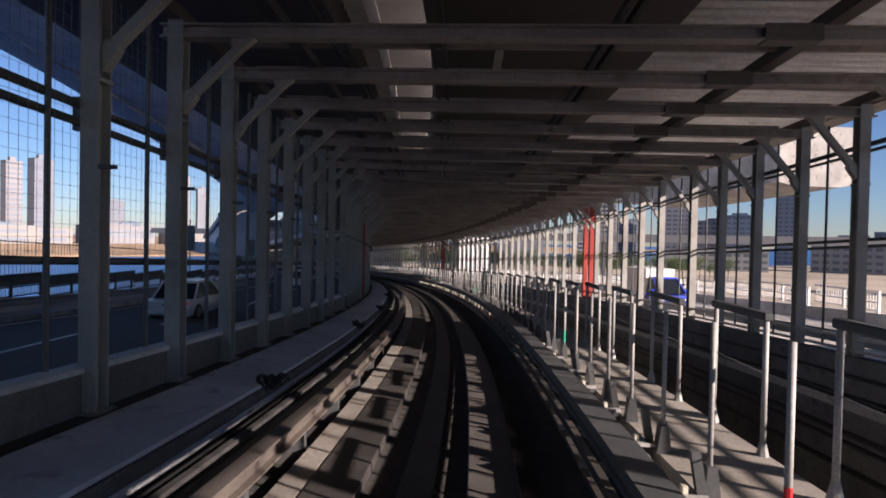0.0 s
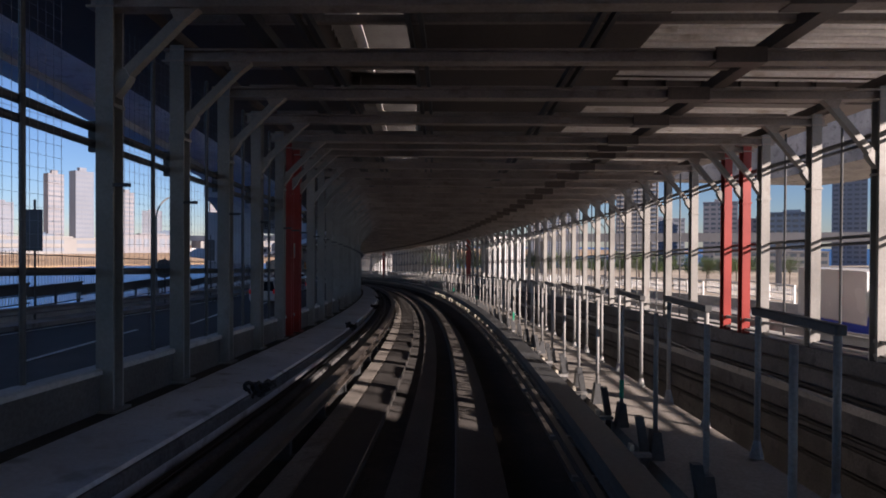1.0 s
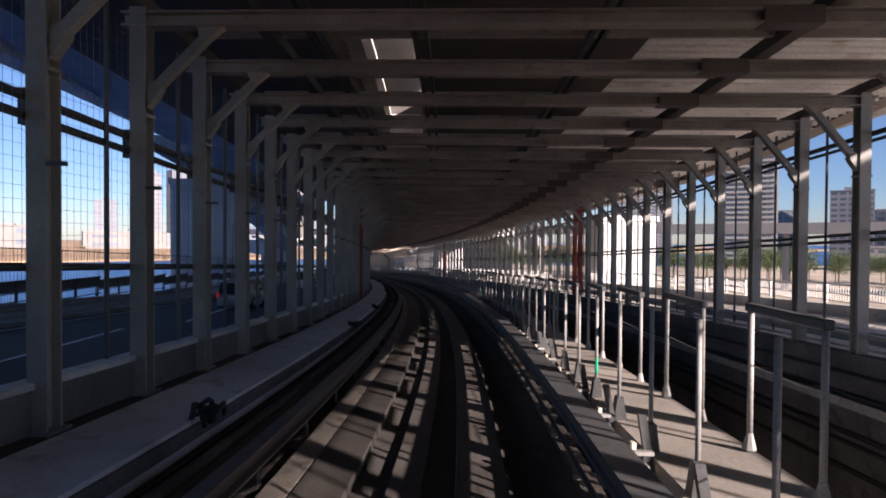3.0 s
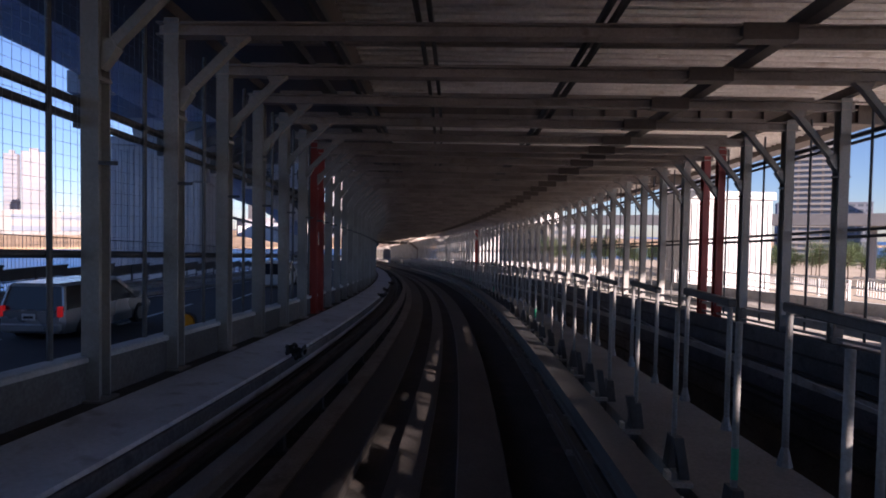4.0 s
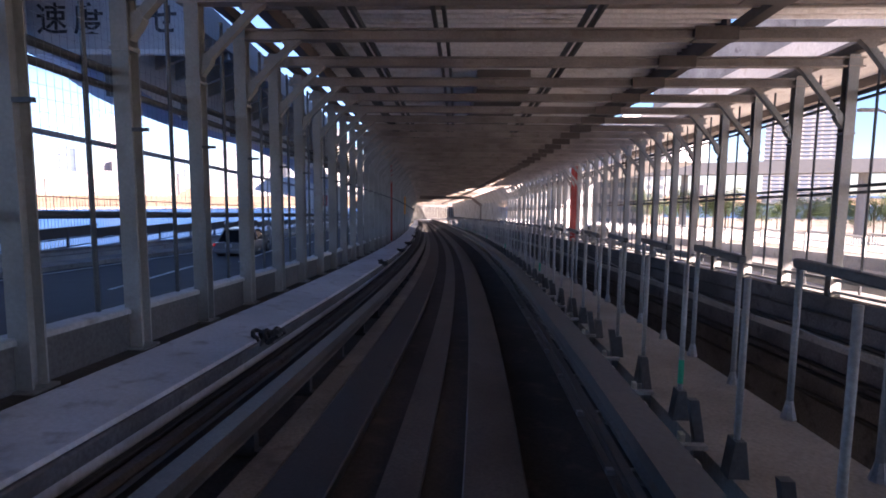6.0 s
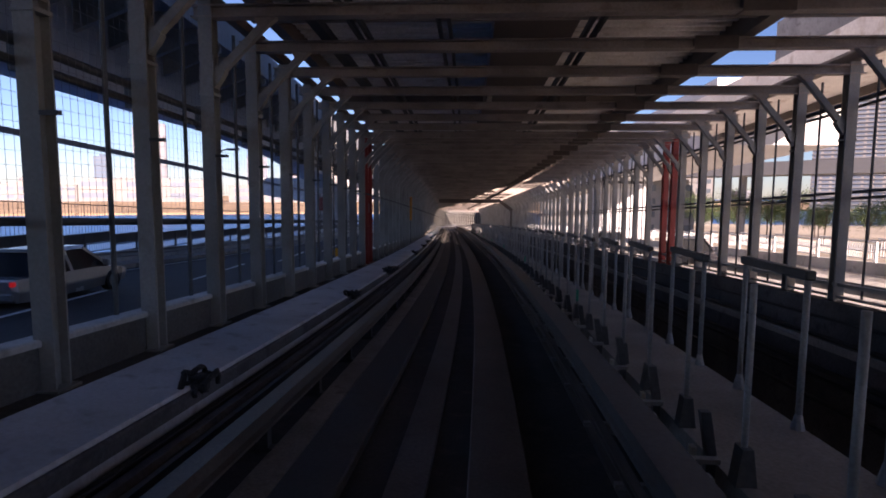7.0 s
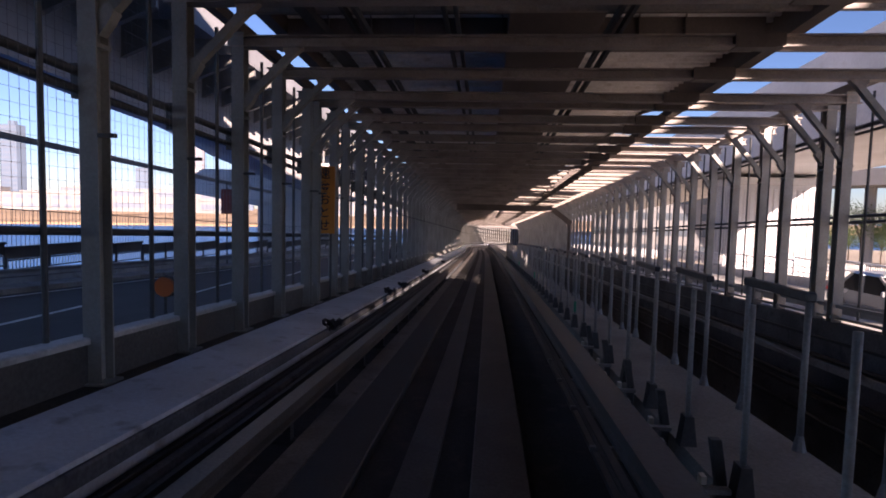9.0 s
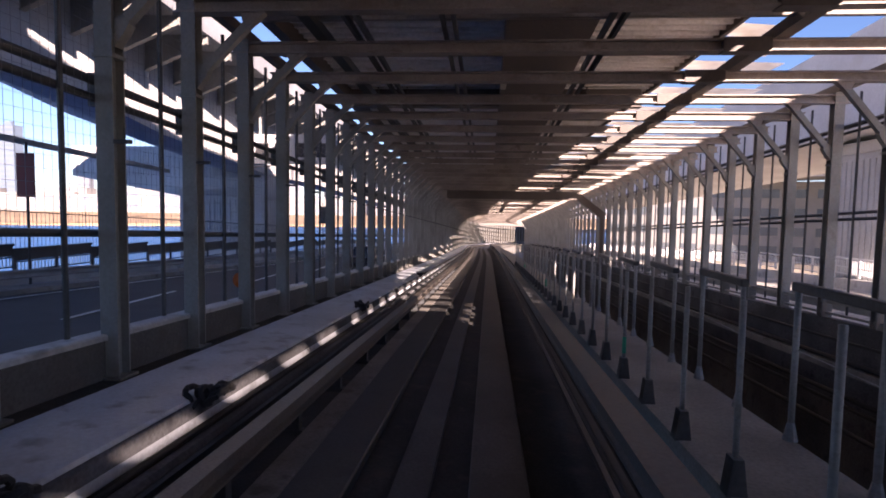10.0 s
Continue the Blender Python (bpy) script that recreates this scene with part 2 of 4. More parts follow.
def tube_along(bm, line, r, sides=8):
    """A bent round tube through the points of a line."""
    rings = []
    for i, p in enumerate(line):
        d = (line[min(i + 1, len(line) - 1)] - line[max(i - 1, 0)]).normalized()
        u = d.cross(Vector((0.31, 0.11, 0.95))).normalized()
        v = d.cross(u)
        rings.append([bm.verts.new(p + r * (u * math.cos(2 * math.pi * k / sides) + v * math.sin(2 * math.pi * k / sides))) for k in range(sides)])
    for p, q in zip(rings, rings[1:]):
        for k in range(sides):
            bm.faces.new((p[k], p[(k + 1) % sides], q[(k + 1) % sides], q[k]))
    bm.faces.new(rings[0][::-1])
    bm.faces.new(rings[-1])
    return bm


def bar(bm, a, b, w, h, up=(0, 0, 1)):
    """A rectangular bar from a to b, w wide and h high."""
    a, b = Vector(a), Vector(b)
    d = (b - a).normalized()
    x = d.cross(Vector(up)).normalized()
    y = x.cross(d)
    ring = [[bm.verts.new(p + x * sx * w / 2 + y * sy * h / 2) for sx, sy in ((-1, -1), (1, -1), (1, 1), (-1, 1))] for p in (a, b)]
    for i in range(4):
        bm.faces.new((ring[0][i], ring[0][(i + 1) % 4], ring[1][(i + 1) % 4], ring[1][i]))
    bm.faces.new(ring[0][::-1])
    bm.faces.new(ring[1])
    return bm


def sweep(profile, s0, s1, step=2.0):
    """A closed section of (lat, z) or of functions of s, drawn along the line."""
    bm = bmesh.new()
    n = max(2, int(math.ceil((s1 - s0) / step)) + 1)
    rings = []
    for s in np.linspace(s0, s1, n):
        pr = profile(s) if callable(profile) else profile
        rings.append([bm.verts.new(spot(s, a, z)) for a, z in pr])
    k = len(rings[0])
    for p, q in zip(rings, rings[1:]):
        for i in range(k):
            bm.faces.new((p[i], p[(i + 1) % k], q[(i + 1) % k], q[i]))
    bm.faces.new(rings[0][::-1])
    bm.faces.new(rings[-1])
    return bm


def rect(a0, a1, z0, z1):
    return [(a0, z0), (a1, z0), (a1, z1), (a0, z1)]


def ring(lat, z, r, sides=8):
    return [(lat + r * math.cos(2 * math.pi * i / sides), z + r * math.sin(2 * math.pi * i / sides)) for i in range(sides)]


def run(name, profile, s0, s1, mat, label, category, step=2.0, kind="structure", smooth=False):
    return tagged(part(name, sweep(profile, s0, s1, step), mat, smooth=smooth), label, category, "", kind)

# ---- guideway ----
S0, S1 = -10.0, 372.0
LEFT, RIGHT = -4.92, 8.65


def prism(bm, pts, a, b, axis="z"):
    """A flat outline drawn out from a to b along an axis; pts are the two other coordinates in order."""
    def at(p, v):
        return {"z": (p[0], p[1], v), "x": (v, p[0], p[1]), "y": (p[0], v, p[1])}[axis]
    lo, hi = [bm.verts.new(at(p, a)) for p in pts], [bm.verts.new(at(p, b)) for p in pts]
    k = len(pts)
    for i in range(k):
        bm.faces.new((lo[i], lo[(i + 1) % k], hi[(i + 1) % k], hi[i]))
    bm.faces.new(lo[::-1])
    bm.faces.new(hi)
    return bm


def h_outline(u, v, w, d, t=0.025):
    """H-section round (u, v), flanges w wide, d deep."""
    a, b, c = w / 2, d / 2, t / 2
    return [(u + x, v + y) for x, y in ((-a, -b), (a, -b), (a, -b + t), (c, -b + t), (c, b - t), (a, b - t), (a, b), (-a, b), (-a, b - t), (-c, b - t), (-c, -b + t), (-a, -b + t))]


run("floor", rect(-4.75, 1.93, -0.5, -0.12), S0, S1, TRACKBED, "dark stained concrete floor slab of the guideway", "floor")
run("pit_floor", rect(3.12, 8.5, -4.0, -3.6), S0, S1, PITBED, "brown stained floor of the deep gap beside the walkway", "floor")
run("walkway_wall", rect(2.9, 3.12, -3.6, -0.2), S0, S1, CONCRETE, "concrete side below the walkway", "wall")
for c in (-0.75,):
    # the left strip takes the darker pad colour
    for a0, a1 in ((-1.2, -0.6), (0.6, 1.2)):
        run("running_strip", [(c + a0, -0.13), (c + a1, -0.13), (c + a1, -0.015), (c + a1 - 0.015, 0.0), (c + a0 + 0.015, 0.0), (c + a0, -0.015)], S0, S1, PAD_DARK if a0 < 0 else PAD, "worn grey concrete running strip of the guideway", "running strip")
    run("centre_strip", rect(c - 0.17, c + 0.21, -0.13, -0.03), S0, S1, PAD, "low concrete strip between the running strips", "concrete strip")
    for side in (-1.7,):
        x = c + side
        run("guide_rail", h_outline(x, 0.3, 0.2, 0.24, 0.03), S0, S1, RAIL, "worn brown steel guide rail beside the running strip", "guide rail")
run("ledge_strip", [(-2.3, -0.13), (-1.96, -0.13), (-1.96, -0.03), (-1.98, -0.015), (-2.3, -0.015)], S0, S1, LEDGE, "pale concrete ledge beside the guide rail", "concrete strip")
# the raised walkway with its edge beams
run("walkway", rect(1.93, 3.12, -0.2, 0.5), S0, S1, WALK, "concrete service walkway between the guideways", "walkway")
run("edge_beam", [(1.12, 0.68), (1.42, 0.68), (1.42, 0.72), (1.39, 0.74), (1.39, 0.84), (1.42, 0.86), (1.42, 0.9), (1.12, 0.9), (1.12, 0.86), (1.15, 0.84), (1.15, 0.74), (1.12, 0.72)], S0, S1, STEEL_DARK, "dark steel guide beam carried along the service walkway", "edge beam")
run("cable_channel", [(-3.46, -0.2), (-2.98, -0.2), (-2.98, 0.22), (-3.01, 0.27), (-3.1, 0.27), (-3.13, 0.2), (-3.14, 0.12), (-3.46, 0.12)], S0, S1, SOOT, "grimy open cable channel beside the trough", "cable channel")
for x, r in ((-3.2, 0.04), (-3.28, 0.045), (-3.38, 0.035), (-3.24, 0.025)):
    run("cable", ring(x, 0.12 + r * (1 if r > 0.03 else 4.2), r, 6), S0, S1, RUBBER, "black cable lying in the open channel", "cable", smooth=True)
run("cable_trough", [(-4.6, -0.2), (-3.46, -0.2), (-3.46, 0.44), (-3.5, 0.5), (-4.57, 0.57), (-4.6, 0.55)], S0, S1, TROUGH, "pale painted cable trough along the low wall", "cable trough")
# shade of the gap behind the trough, put into a dark strip
run("gutter", rect(-4.98, -4.6, -0.2, 0.52), S0, S1, GAP_SHADE, "strip between the low wall and the trough, coloured as shade", "gutter")
run("trough_lip", [(-3.455, 0.3), (-3.4, 0.3), (-3.4, 0.45), (-3.42, 0.47), (-3.455, 0.47)], S0, S1, SOOT, "dark raised lip along the trough edge", "lip")
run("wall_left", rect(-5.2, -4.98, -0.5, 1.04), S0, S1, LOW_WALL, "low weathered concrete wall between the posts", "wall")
run("wall_coping", [(-5.25, 1.04), (-4.94, 1.04), (-4.94, 1.1), (-4.97, 1.12), (-5.22, 1.12), (-5.25, 1.1)], S0, S1, CONCRETE_PALE, "pale coping on the low wall", "coping")
run("wall_right", rect(8.5, 8.8, -4.0, 0.63), S0, S1, SOOT, "tall soot-stained wall below the posts", "wall")
run("wall_ledge", rect(8.34, 8.5, -0.55, -0.35), S0, S1, CONCRETE, "narrow concrete ledge along the stained wall", "ledge")
# cables and ducts lying along the trough and rails
for x, z, r in ((-2.86, -0.02, 0.08), (-2.72, -0.05, 0.05), (1.66, -0.06, 0.06), (1.76, -0.07, 0.05), (8.42, -0.27, 0.06), (8.42, 0.2, 0.04), (8.43, -1.1, 0.06), (8.43, -1.32, 0.05), (8.43, -1.9, 0.06)):
    run("cable", ring(x, z, r, 6), S0, S1, RUBBER, "black cable lying beside the guideway", "cable", smooth=True)
for z0, z1 in ((0.3, 0.43), (0.12, 0.2)):
    run("power_rail", [(1.17, z0), (1.23, z0), (1.23, z0 + 0.03), (1.21, z0 + 0.04), (1.21, z1 - 0.03), (1.24, z1 - 0.02), (1.24, z1), (1.16, z1), (1.16, z1 - 0.02), (1.19, z1 - 0.03), (1.19, z0 + 0.04), (1.17, z0 + 0.03)], S0, S1, COPPER, "power rail carried on insulators", "power rail")
# added strip: stands in for the darkness below the trough edge
run("cable_rack", rect(-2.98, -2.91, -0.12, 0.2), S0, S1, STEEL_DARK, "dark steel strip added to darken the trough side", "cable rack")

# pipes and rails along the posts
for z, r in ((4.4, 0.06), (4.18, 0.055), (2.44, 0.05)):
    run("pipe", ring(LEFT - 0.19, z, r), S0, S1, STEEL_DARK, "dark steel pipe along the posts", "pipe", smooth=True)
for z, r in ((3.27, 0.04), (3.12, 0.04), (5.42, 0.06), (5.27, 0.04)):
    run("pipe", ring(RIGHT + 0.17, z, r), S0, S1, STEEL_DARK, "dark steel pipe along the posts", "pipe", smooth=True)
run("eave_beam", rect(LEFT - 0.09, LEFT + 0.09, 6.3, 6.5), S0, 236, GIRDER, "brown eave beam on the post heads", "beam")
run("eave_beam", rect(RIGHT - 0.09, RIGHT + 0.09, 6.3, 6.5), S0, 236, GIRDER, "brown eave beam on the post heads", "beam")
run("post_rail", rect(RIGHT - 0.05, RIGHT + 0.05, 1.0, 1.08), S0, S1, STEEL, "grey steel rail low on the posts", "rail")
run("post_rail", rect(RIGHT - 0.05, RIGHT + 0.05, 0.72, 0.78), S0, S1, STEEL, "grey steel rail low on the posts", "rail")


def portal_frame(paint, label, category):
    e = empty("portal_frame", Matrix(), label, category, "portal frames over the guideway")
    part("post", prism(bmesh.new(), h_outline(LEFT, 0, 0.24, 0.24), 0.52, 6.3), paint, e)
    part("post", prism(bmesh.new(), h_outline(RIGHT, 0, 0.24, 0.24), 0.63, 6.3), paint, e)
    part("crossbeam", prism(bmesh.new(), h_outline(0, 6.13, 0.25, 0.22, 0.03), LEFT - 0.25, RIGHT + 0.25, "x"), FRAME_BROWN, e)
    part("splice_plate", box(bmesh.new(), 4.2, 5.05, -0.14, 0.14, 6.0, 6.26), GIRDER, e)
    for x, sg, z in ((LEFT, 1, 5.0), (RIGHT, -1, 4.8)):
        part("knee_brace", bar(bmesh.new(), (x + 0.1 * sg, 0, z), (x + 1.13 * sg, 0, 6.015), 0.13, 0.13, (0, 1, 0)), STEEL, e)
        part("gusset", prism(bmesh.new(), [(x + 0.121 * sg, z - 0.18), (x + 0.25 * sg, z - 0.02), (x + 0.32 * sg, z + 0.1), (x + 0.25 * sg, z + 0.22), (x + 0.121 * sg, z + 0.16)], -0.075, 0.075, "y"), STEEL, e)
        part("gusset", prism(bmesh.new(), [(x + 0.95 * sg, 5.84), (x + 1.07 * sg, 5.86), (x + 1.26 * sg, 6.018), (x + 0.86 * sg, 6.018)], -0.072, 0.072, "y"), FRAME_BROWN, e)
        part("splice_band", box(bmesh.new(), x - 0.135, x + 0.135, -0.135, 0.135, z - 0.32, z - 0.27), paint, e)
    part("base_plate", box(bmesh.new(), LEFT - 0.06, LEFT + 0.19, -0.19, 0.19, 0.52, 0.555), paint, e)
    part("bracket", bar(bmesh.new(), (LEFT + 0.12, -0.1, 3.62), (LEFT + 0.34, -0.1, 3.62), 0.06, 0.05), STEEL_DARK, e)
    part("pipe_clamp", box(bmesh.new(), LEFT - 0.27, LEFT - 0.12, -0.05, 0.05, 4.08, 4.5), STEEL_DARK, e)
    return e


GATES = (33.4, 82.0, 135.4)
STATIONS = [2.0 * k - (0.75 if k < 12 else 0) + (0.6 if k == 79 else 0) for k in range(-2, 180)]
STATIONS = [s for s in STATIONS if min(abs(s - r) for r in GATES) > 0.9]
first = portal_frame(STEEL, "grey painted steel portal frame with knee braces", "portal frame")
first.matrix_world = station(STATIONS[0])
for s in STATIONS[1:]:
    copy_thing(first, station(s))
copy_thing(first, station(155.9 + 0.85))
red = portal_frame(RED, "portal frame with red painted posts at a deck joint", "portal frame")
part("sill", box(bmesh.new(), LEFT - 0.05, LEFT + 0.05, 0.12, 0.42, 2.35, 2.5), RED, red)
part("lintel", box(bmesh.new(), LEFT - 0.05, LEFT + 0.05, 0.12, 0.42, 4.5, 4.65), RED, red)
part("lock_box", box(bmesh.new(), LEFT - 0.1, LEFT + 0.1, 0.14, 0.4, 2.8, 3.25, 0.02), STEEL_DARK, red)
red.matrix_world = station(GATES[0] - 0.5)
for g in GATES:
    for d in (-0.5, 0.5):
        if (g, d) != (GATES[0], -0.5):
            copy_thing(red, station(g + d))


# purlins laid over the stringers between the frames
first_purlin = None
for s in STATIONS:
    if s < 170:
        if first_purlin is None:
            first_purlin = part("purlin", box(bmesh.new(), LEFT + 0.3, RIGHT - 0.3, -0.06, 0.06, 6.375, 6.5, 0.01), FRAME_BROWN)
            tagged(first_purlin, "thin brown purlin laid over the stringers", "purlin", "purlins over the frames")
            first_purlin.matrix_world = station(s + 1.25)
        else:
            copy_thing(first_purlin, station(s + 1.25))
        if s < 100:
            copy_thing(first_purlin, station(s + 0.62))


# wire mesh between the posts, one panel a bay
def mesh_panel():
    e = empty("fence_panel", Matrix(), "panel of thin square wire mesh between the posts", "fence", "mesh panels of the fence")
    bm = bmesh.new()
    for i in range(15):
        y = 0.13 + i * 0.125
        bar(bm, (LEFT - 0.1, y, 2.46), (LEFT - 0.1, y, 5.95), 0.0035, 0.0035, (1, 0, 0))
    for i in range(22):
        z = 2.5 + i * 0.155
        bar(bm, (LEFT - 0.1, 0.08, z), (LEFT - 0.1, 1.92, z), 0.0035, 0.0035)
    tagged(part("wire_mesh", bm, WIRE, e), kind="stuff")
    part("upright", beam(bmesh.new(), (LEFT - 0.12, 1.3, 1.1), (LEFT - 0.12, 1.3, 6.1), 0.035), STEEL_DARK, e)
    return e


panel = mesh_panel()
panel.matrix_world = station(STATIONS[0])
for s in STATIONS[1:]:
    if s < 236:
        copy_thing(panel, station(s))
stay = part("stay_rod", beam(bmesh.new(), (RIGHT + 0.12, 1.3, 0.63), (RIGHT + 0.12, 1.3, 6.1), 0.03), STEEL_DARK)
tagged(stay, "thin dark steel stay between the posts", "stay", "stays between the posts")
stay.matrix_world = station(STATIONS[0])
for s in STATIONS[1:]:
    if s < 250:
        copy_thing(stay, station(s))


# ---- walkway rails ----
def hoop():
    """Handrail hoop: two legs with flared feet, a top bar and a wire."""
    e = empty("handrail_hoop", Matrix(), "galvanised handrail hoop standing on the walkway edge", "handrail", "handrail hoops of the walkway")
    for y in (-0.62, 0.62):
        leg = part("leg", beam(bmesh.new(), (3.05, y, 0.56), (3.05, y, 2.04), 0.032), GALV, e, smooth=True)
        part("foot", beam(bmesh.new(), (3.05, y, 0.5), (3.05, y, 0.68), 0.075, 8, 0.034), GALV, e)
    part("top_bar", box(bmesh.new(), 3.0, 3.1, -0.67, 0.67, 2.0, 2.09, 0.012), STEEL_DARK, e)
    part("wire", beam(bmesh.new(), (3.05, -0.62, 1.42), (3.05, 0.62, 1.42), 0.008, 6), GALV, e)
    return e


def stanchion(band=None):
    e = empty("stanchion", Matrix(), "thin galvanised post with a dark foot on the walkway" if not band else "thin galvanised post with a coloured tape band", "post", "posts along the walkway")
    part("tube", beam(bmesh.new(), (1.98, 0, 0.6), (1.98, 0, 2.05), 0.026), GALV, e, smooth=True)
    bm = bmesh.new()
    prism(bm, [(1.9, 0.5), (2.06, 0.5), (2.02, 0.8), (1.94, 0.8)], -0.07, 0.07, "y")
    part("foot", bm, STEEL_DARK, e)
    if band:
        part("tape_band", beam(bmesh.new(), (1.98, 0, 0.86), (1.98, 0, 1.1), 0.028), band, e)
    return e


PERIOD = 2.42
h0 = hoop()
h0.matrix_world = station(14.57 - 8 * PERIOD)
for k in range(-7, 76):
    copy_thing(h0, station(14.57 + k * PERIOD))
posts = [stanchion(), stanchion(GREEN_TAPE), stanchion(RED_TAPE)]
used = set()
for k in range(-3, 166):
    i = 1 if k % 9 == 4 else 2 if k in (5, 6) else 0
    m = station(13.95 + (k - 14) * 1.21)
    if i in used:
        copy_thing(posts[i], m)
    else:
        posts[i].matrix_world = m
        used.add(i)


# ---- brackets that carry the power rails ----
def rail_bracket():
    e = empty("rail_bracket", Matrix(), "steel bracket with pale insulators for the power rails", "bracket", "power rail brackets")
    part("upright", prism(bmesh.new(), [(1.82, -0.12), (1.9, -0.12), (1.9, 0.62), (1.84, 0.96), (1.76, 0.96), (1.82, 0.6)], -0.035, 0.035, "y"), STEEL_DARK, e)
    part("strut", bar(bmesh.new(), (1.85, 0, 0.0), (1.3, 0, 0.26), 0.05, 0.05, (0, 1, 0)), GALV, e)
    part("arm", box(bmesh.new(), 1.1, 1.84, -0.03, 0.03, 0.26, 0.31), GALV, e)
    for x in (1.55, 1.72):
        part("insulator", prism(bmesh.new(), [(x - 0.04, 0.31), (x + 0.04, 0.31), (x + 0.022, 0.38), (x + 0.04, 0.41), (x + 0.022, 0.44), (x + 0.04, 0.47), (x + 0.022, 0.5), (x + 0.022, 0.66), (x - 0.022, 0.66), (x - 0.022, 0.5), (x - 0.04, 0.47), (x - 0.022, 0.44), (x - 0.04, 0.41), (x - 0.022, 0.38)], -0.04, 0.04, "y"), INSUL, e)
    part("cover", prism(bmesh.new(), [(-0.3, 0.26), (-0.06, 0.22), (-0.06, 0.58), (-0.2, 0.66), (-0.3, 0.58)], 1.46, 1.5, "x"), INSUL, e)
    part("cross_tie", box(bmesh.new(), 1.46, 1.9, -0.12, -0.05, 0.56, 0.6), GALV, e)
    part("junction_box", box(bmesh.new(), 1.66, 1.82, -0.24, -0.12, 0.16, 0.5, 0.015), GALV, e)
    return e


e = rail_bracket()
e.matrix_world = station(-6)
for k in range(1, 112):
    copy_thing(e, station(-6 + k * 1.42))


clip = part("rail_support", prism(bmesh.new(), [(-2.66, -0.12), (-2.24, -0.12), (-2.24, -0.08), (-2.4, -0.06), (-2.4, 0.18), (-2.5, 0.18), (-2.5, 0.02), (-2.66, -0.08)], -0.06, 0.06, "y"), STEEL_DARK)
tagged(clip, "dark steel support under the guide rail", "support", "guide rail supports")
clip.matrix_world = station(-6)
for k in range(1, 104):
    copy_thing(clip, station(-6 + k * 2.0))


# dark cable clumps and boxes on the trough's edge
def cable_clump(seed):
    rnd = random.Random(seed)
    e = empty("cable_loop", Matrix(), "tangle of black cable loops tied over the trough edge", "cable", "cable loops on the trough")
    part("tie_block", box(bmesh.new(), -3.88, -3.72, -0.1, 0.08, 0.14, 0.36, 0.025), RUBBER, e)
    bm = bmesh.new()
    for j in range(11):
        y0, w, h = rnd.uniform(-0.25, 0.25), rnd.uniform(0.08, 0.3), rnd.uniform(0.03, 0.17)
        x0, lean = rnd.uniform(-3.92, -3.66), rnd.uniform(-0.15, 0.15)
        line = []
        for q in range(10):
            t = q / 9
            line.append(Vector((x0 + lean * math.sin(t * math.pi) + 0.04 * rnd.random(), y0 - w + 2 * w * t + 0.05 * math.sin(t * 7 + j), 0.2 + 1.2 * h * math.sin(t * math.pi) ** 0.7)))
        tube_along(bm, line, rnd.uniform(0.022, 0.045), 6)
    tagged(part("cable_tangle", bm, RUBBER, e), kind="stuff")
    return e


clumps = [cable_clump(3), cable_clump(7)]
spots_at = [9.5, 18.2, 25.6, 35.6, 46.0, 55, 66.2, 74, 90.6, 94.8, 103, 116.5, 124.6, 131.4, 132.6, 144, 153.3, 160.6, 163.5, 172, 185]
for i, s in enumerate(spots_at):
    if i < 2:
        clumps[i].matrix_world = station(s, 0.36, 0.24)
    else:
        copy_thing(clumps[i % 2], station(s, 0.36, 0.24))

# ---- upper deck and ramps ----
def span(name, profile, s0, s1, mat, label, category, step=4.0):
    return tagged(part(name, sweep(profile, s0, s1, step), mat), label, category, "", "structure")


def mix(s, at, values):
    return float(np.interp(s, at, values))


def right_edge(s):
    return mix(s, [0, 46, 54, 66, 79, 95, 112], [14.4, 14.6, 15.9, 15.9, 17.0, 17.8, 18.5])


def main_edge(s):
    return mix(s, [112, 150, 160, 166, 179, 195, 230, 245, 300], [7.7, 7.7, 7.4, 7.0, 6.4, 5.4, 3.1, 1.9, -3.0])


DECK_LEFT = -6.2


def branch(s):
    """Section of a ramp added to block sun: it swings in and climbs."""
    a, top = mix(s, [57, 66], [27.6, 20.0]), mix(s, [42, 60, 66], [14.2, 14.2, 11.0])
    lift = mix(s, [58, 70], [0.0, 2.2])
    return [(a, 9.6 + lift), (a + 1.5, 9.3 + lift), (a + 5.5, 9.3 + lift), (a + 7, 9.6 + lift), (a + 7, top + lift), (a, top + lift)]


span("side_deck", lambda s: rect(-18.0, -10.0, 11.0, 12.0), -40, 100, SOFFIT, "shaded underside of the upper deck over the road", "bridge deck")
span("upper_deck", lambda s: rect(-10.0, -2.75, 8.6, 9.6), -40, 74, SOFFIT, "weathered underside of the upper road deck", "bridge deck")
span("upper_deck", lambda s: rect(-1.25, right_edge(s), 8.6, 9.6), -40, 74, SOFFIT, "weathered underside of the wide upper road deck", "bridge deck")
span("slot_curb", rect(-1.25, -1.0, 9.6, 10.25), -40, 74, SOFFIT, "low curb along the slot in the deck", "curb")
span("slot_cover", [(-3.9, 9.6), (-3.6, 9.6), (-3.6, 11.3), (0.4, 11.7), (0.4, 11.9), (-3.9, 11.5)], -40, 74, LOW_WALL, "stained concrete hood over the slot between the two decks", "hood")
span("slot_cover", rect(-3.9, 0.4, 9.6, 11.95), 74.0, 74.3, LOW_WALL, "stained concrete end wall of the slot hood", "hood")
span("upper_deck", lambda s: rect(-10.0, right_edge(s), 8.6, 9.6), 74, 100, SOFFIT, "weathered underside of the wide upper road deck", "bridge deck")
span("upper_deck", lambda s: rect(mix(s, [100, 108], [-10, DECK_LEFT]), right_edge(s), 8.6, 9.6), 100, 112, SOFFIT, "weathered underside of the upper road deck", "bridge deck")
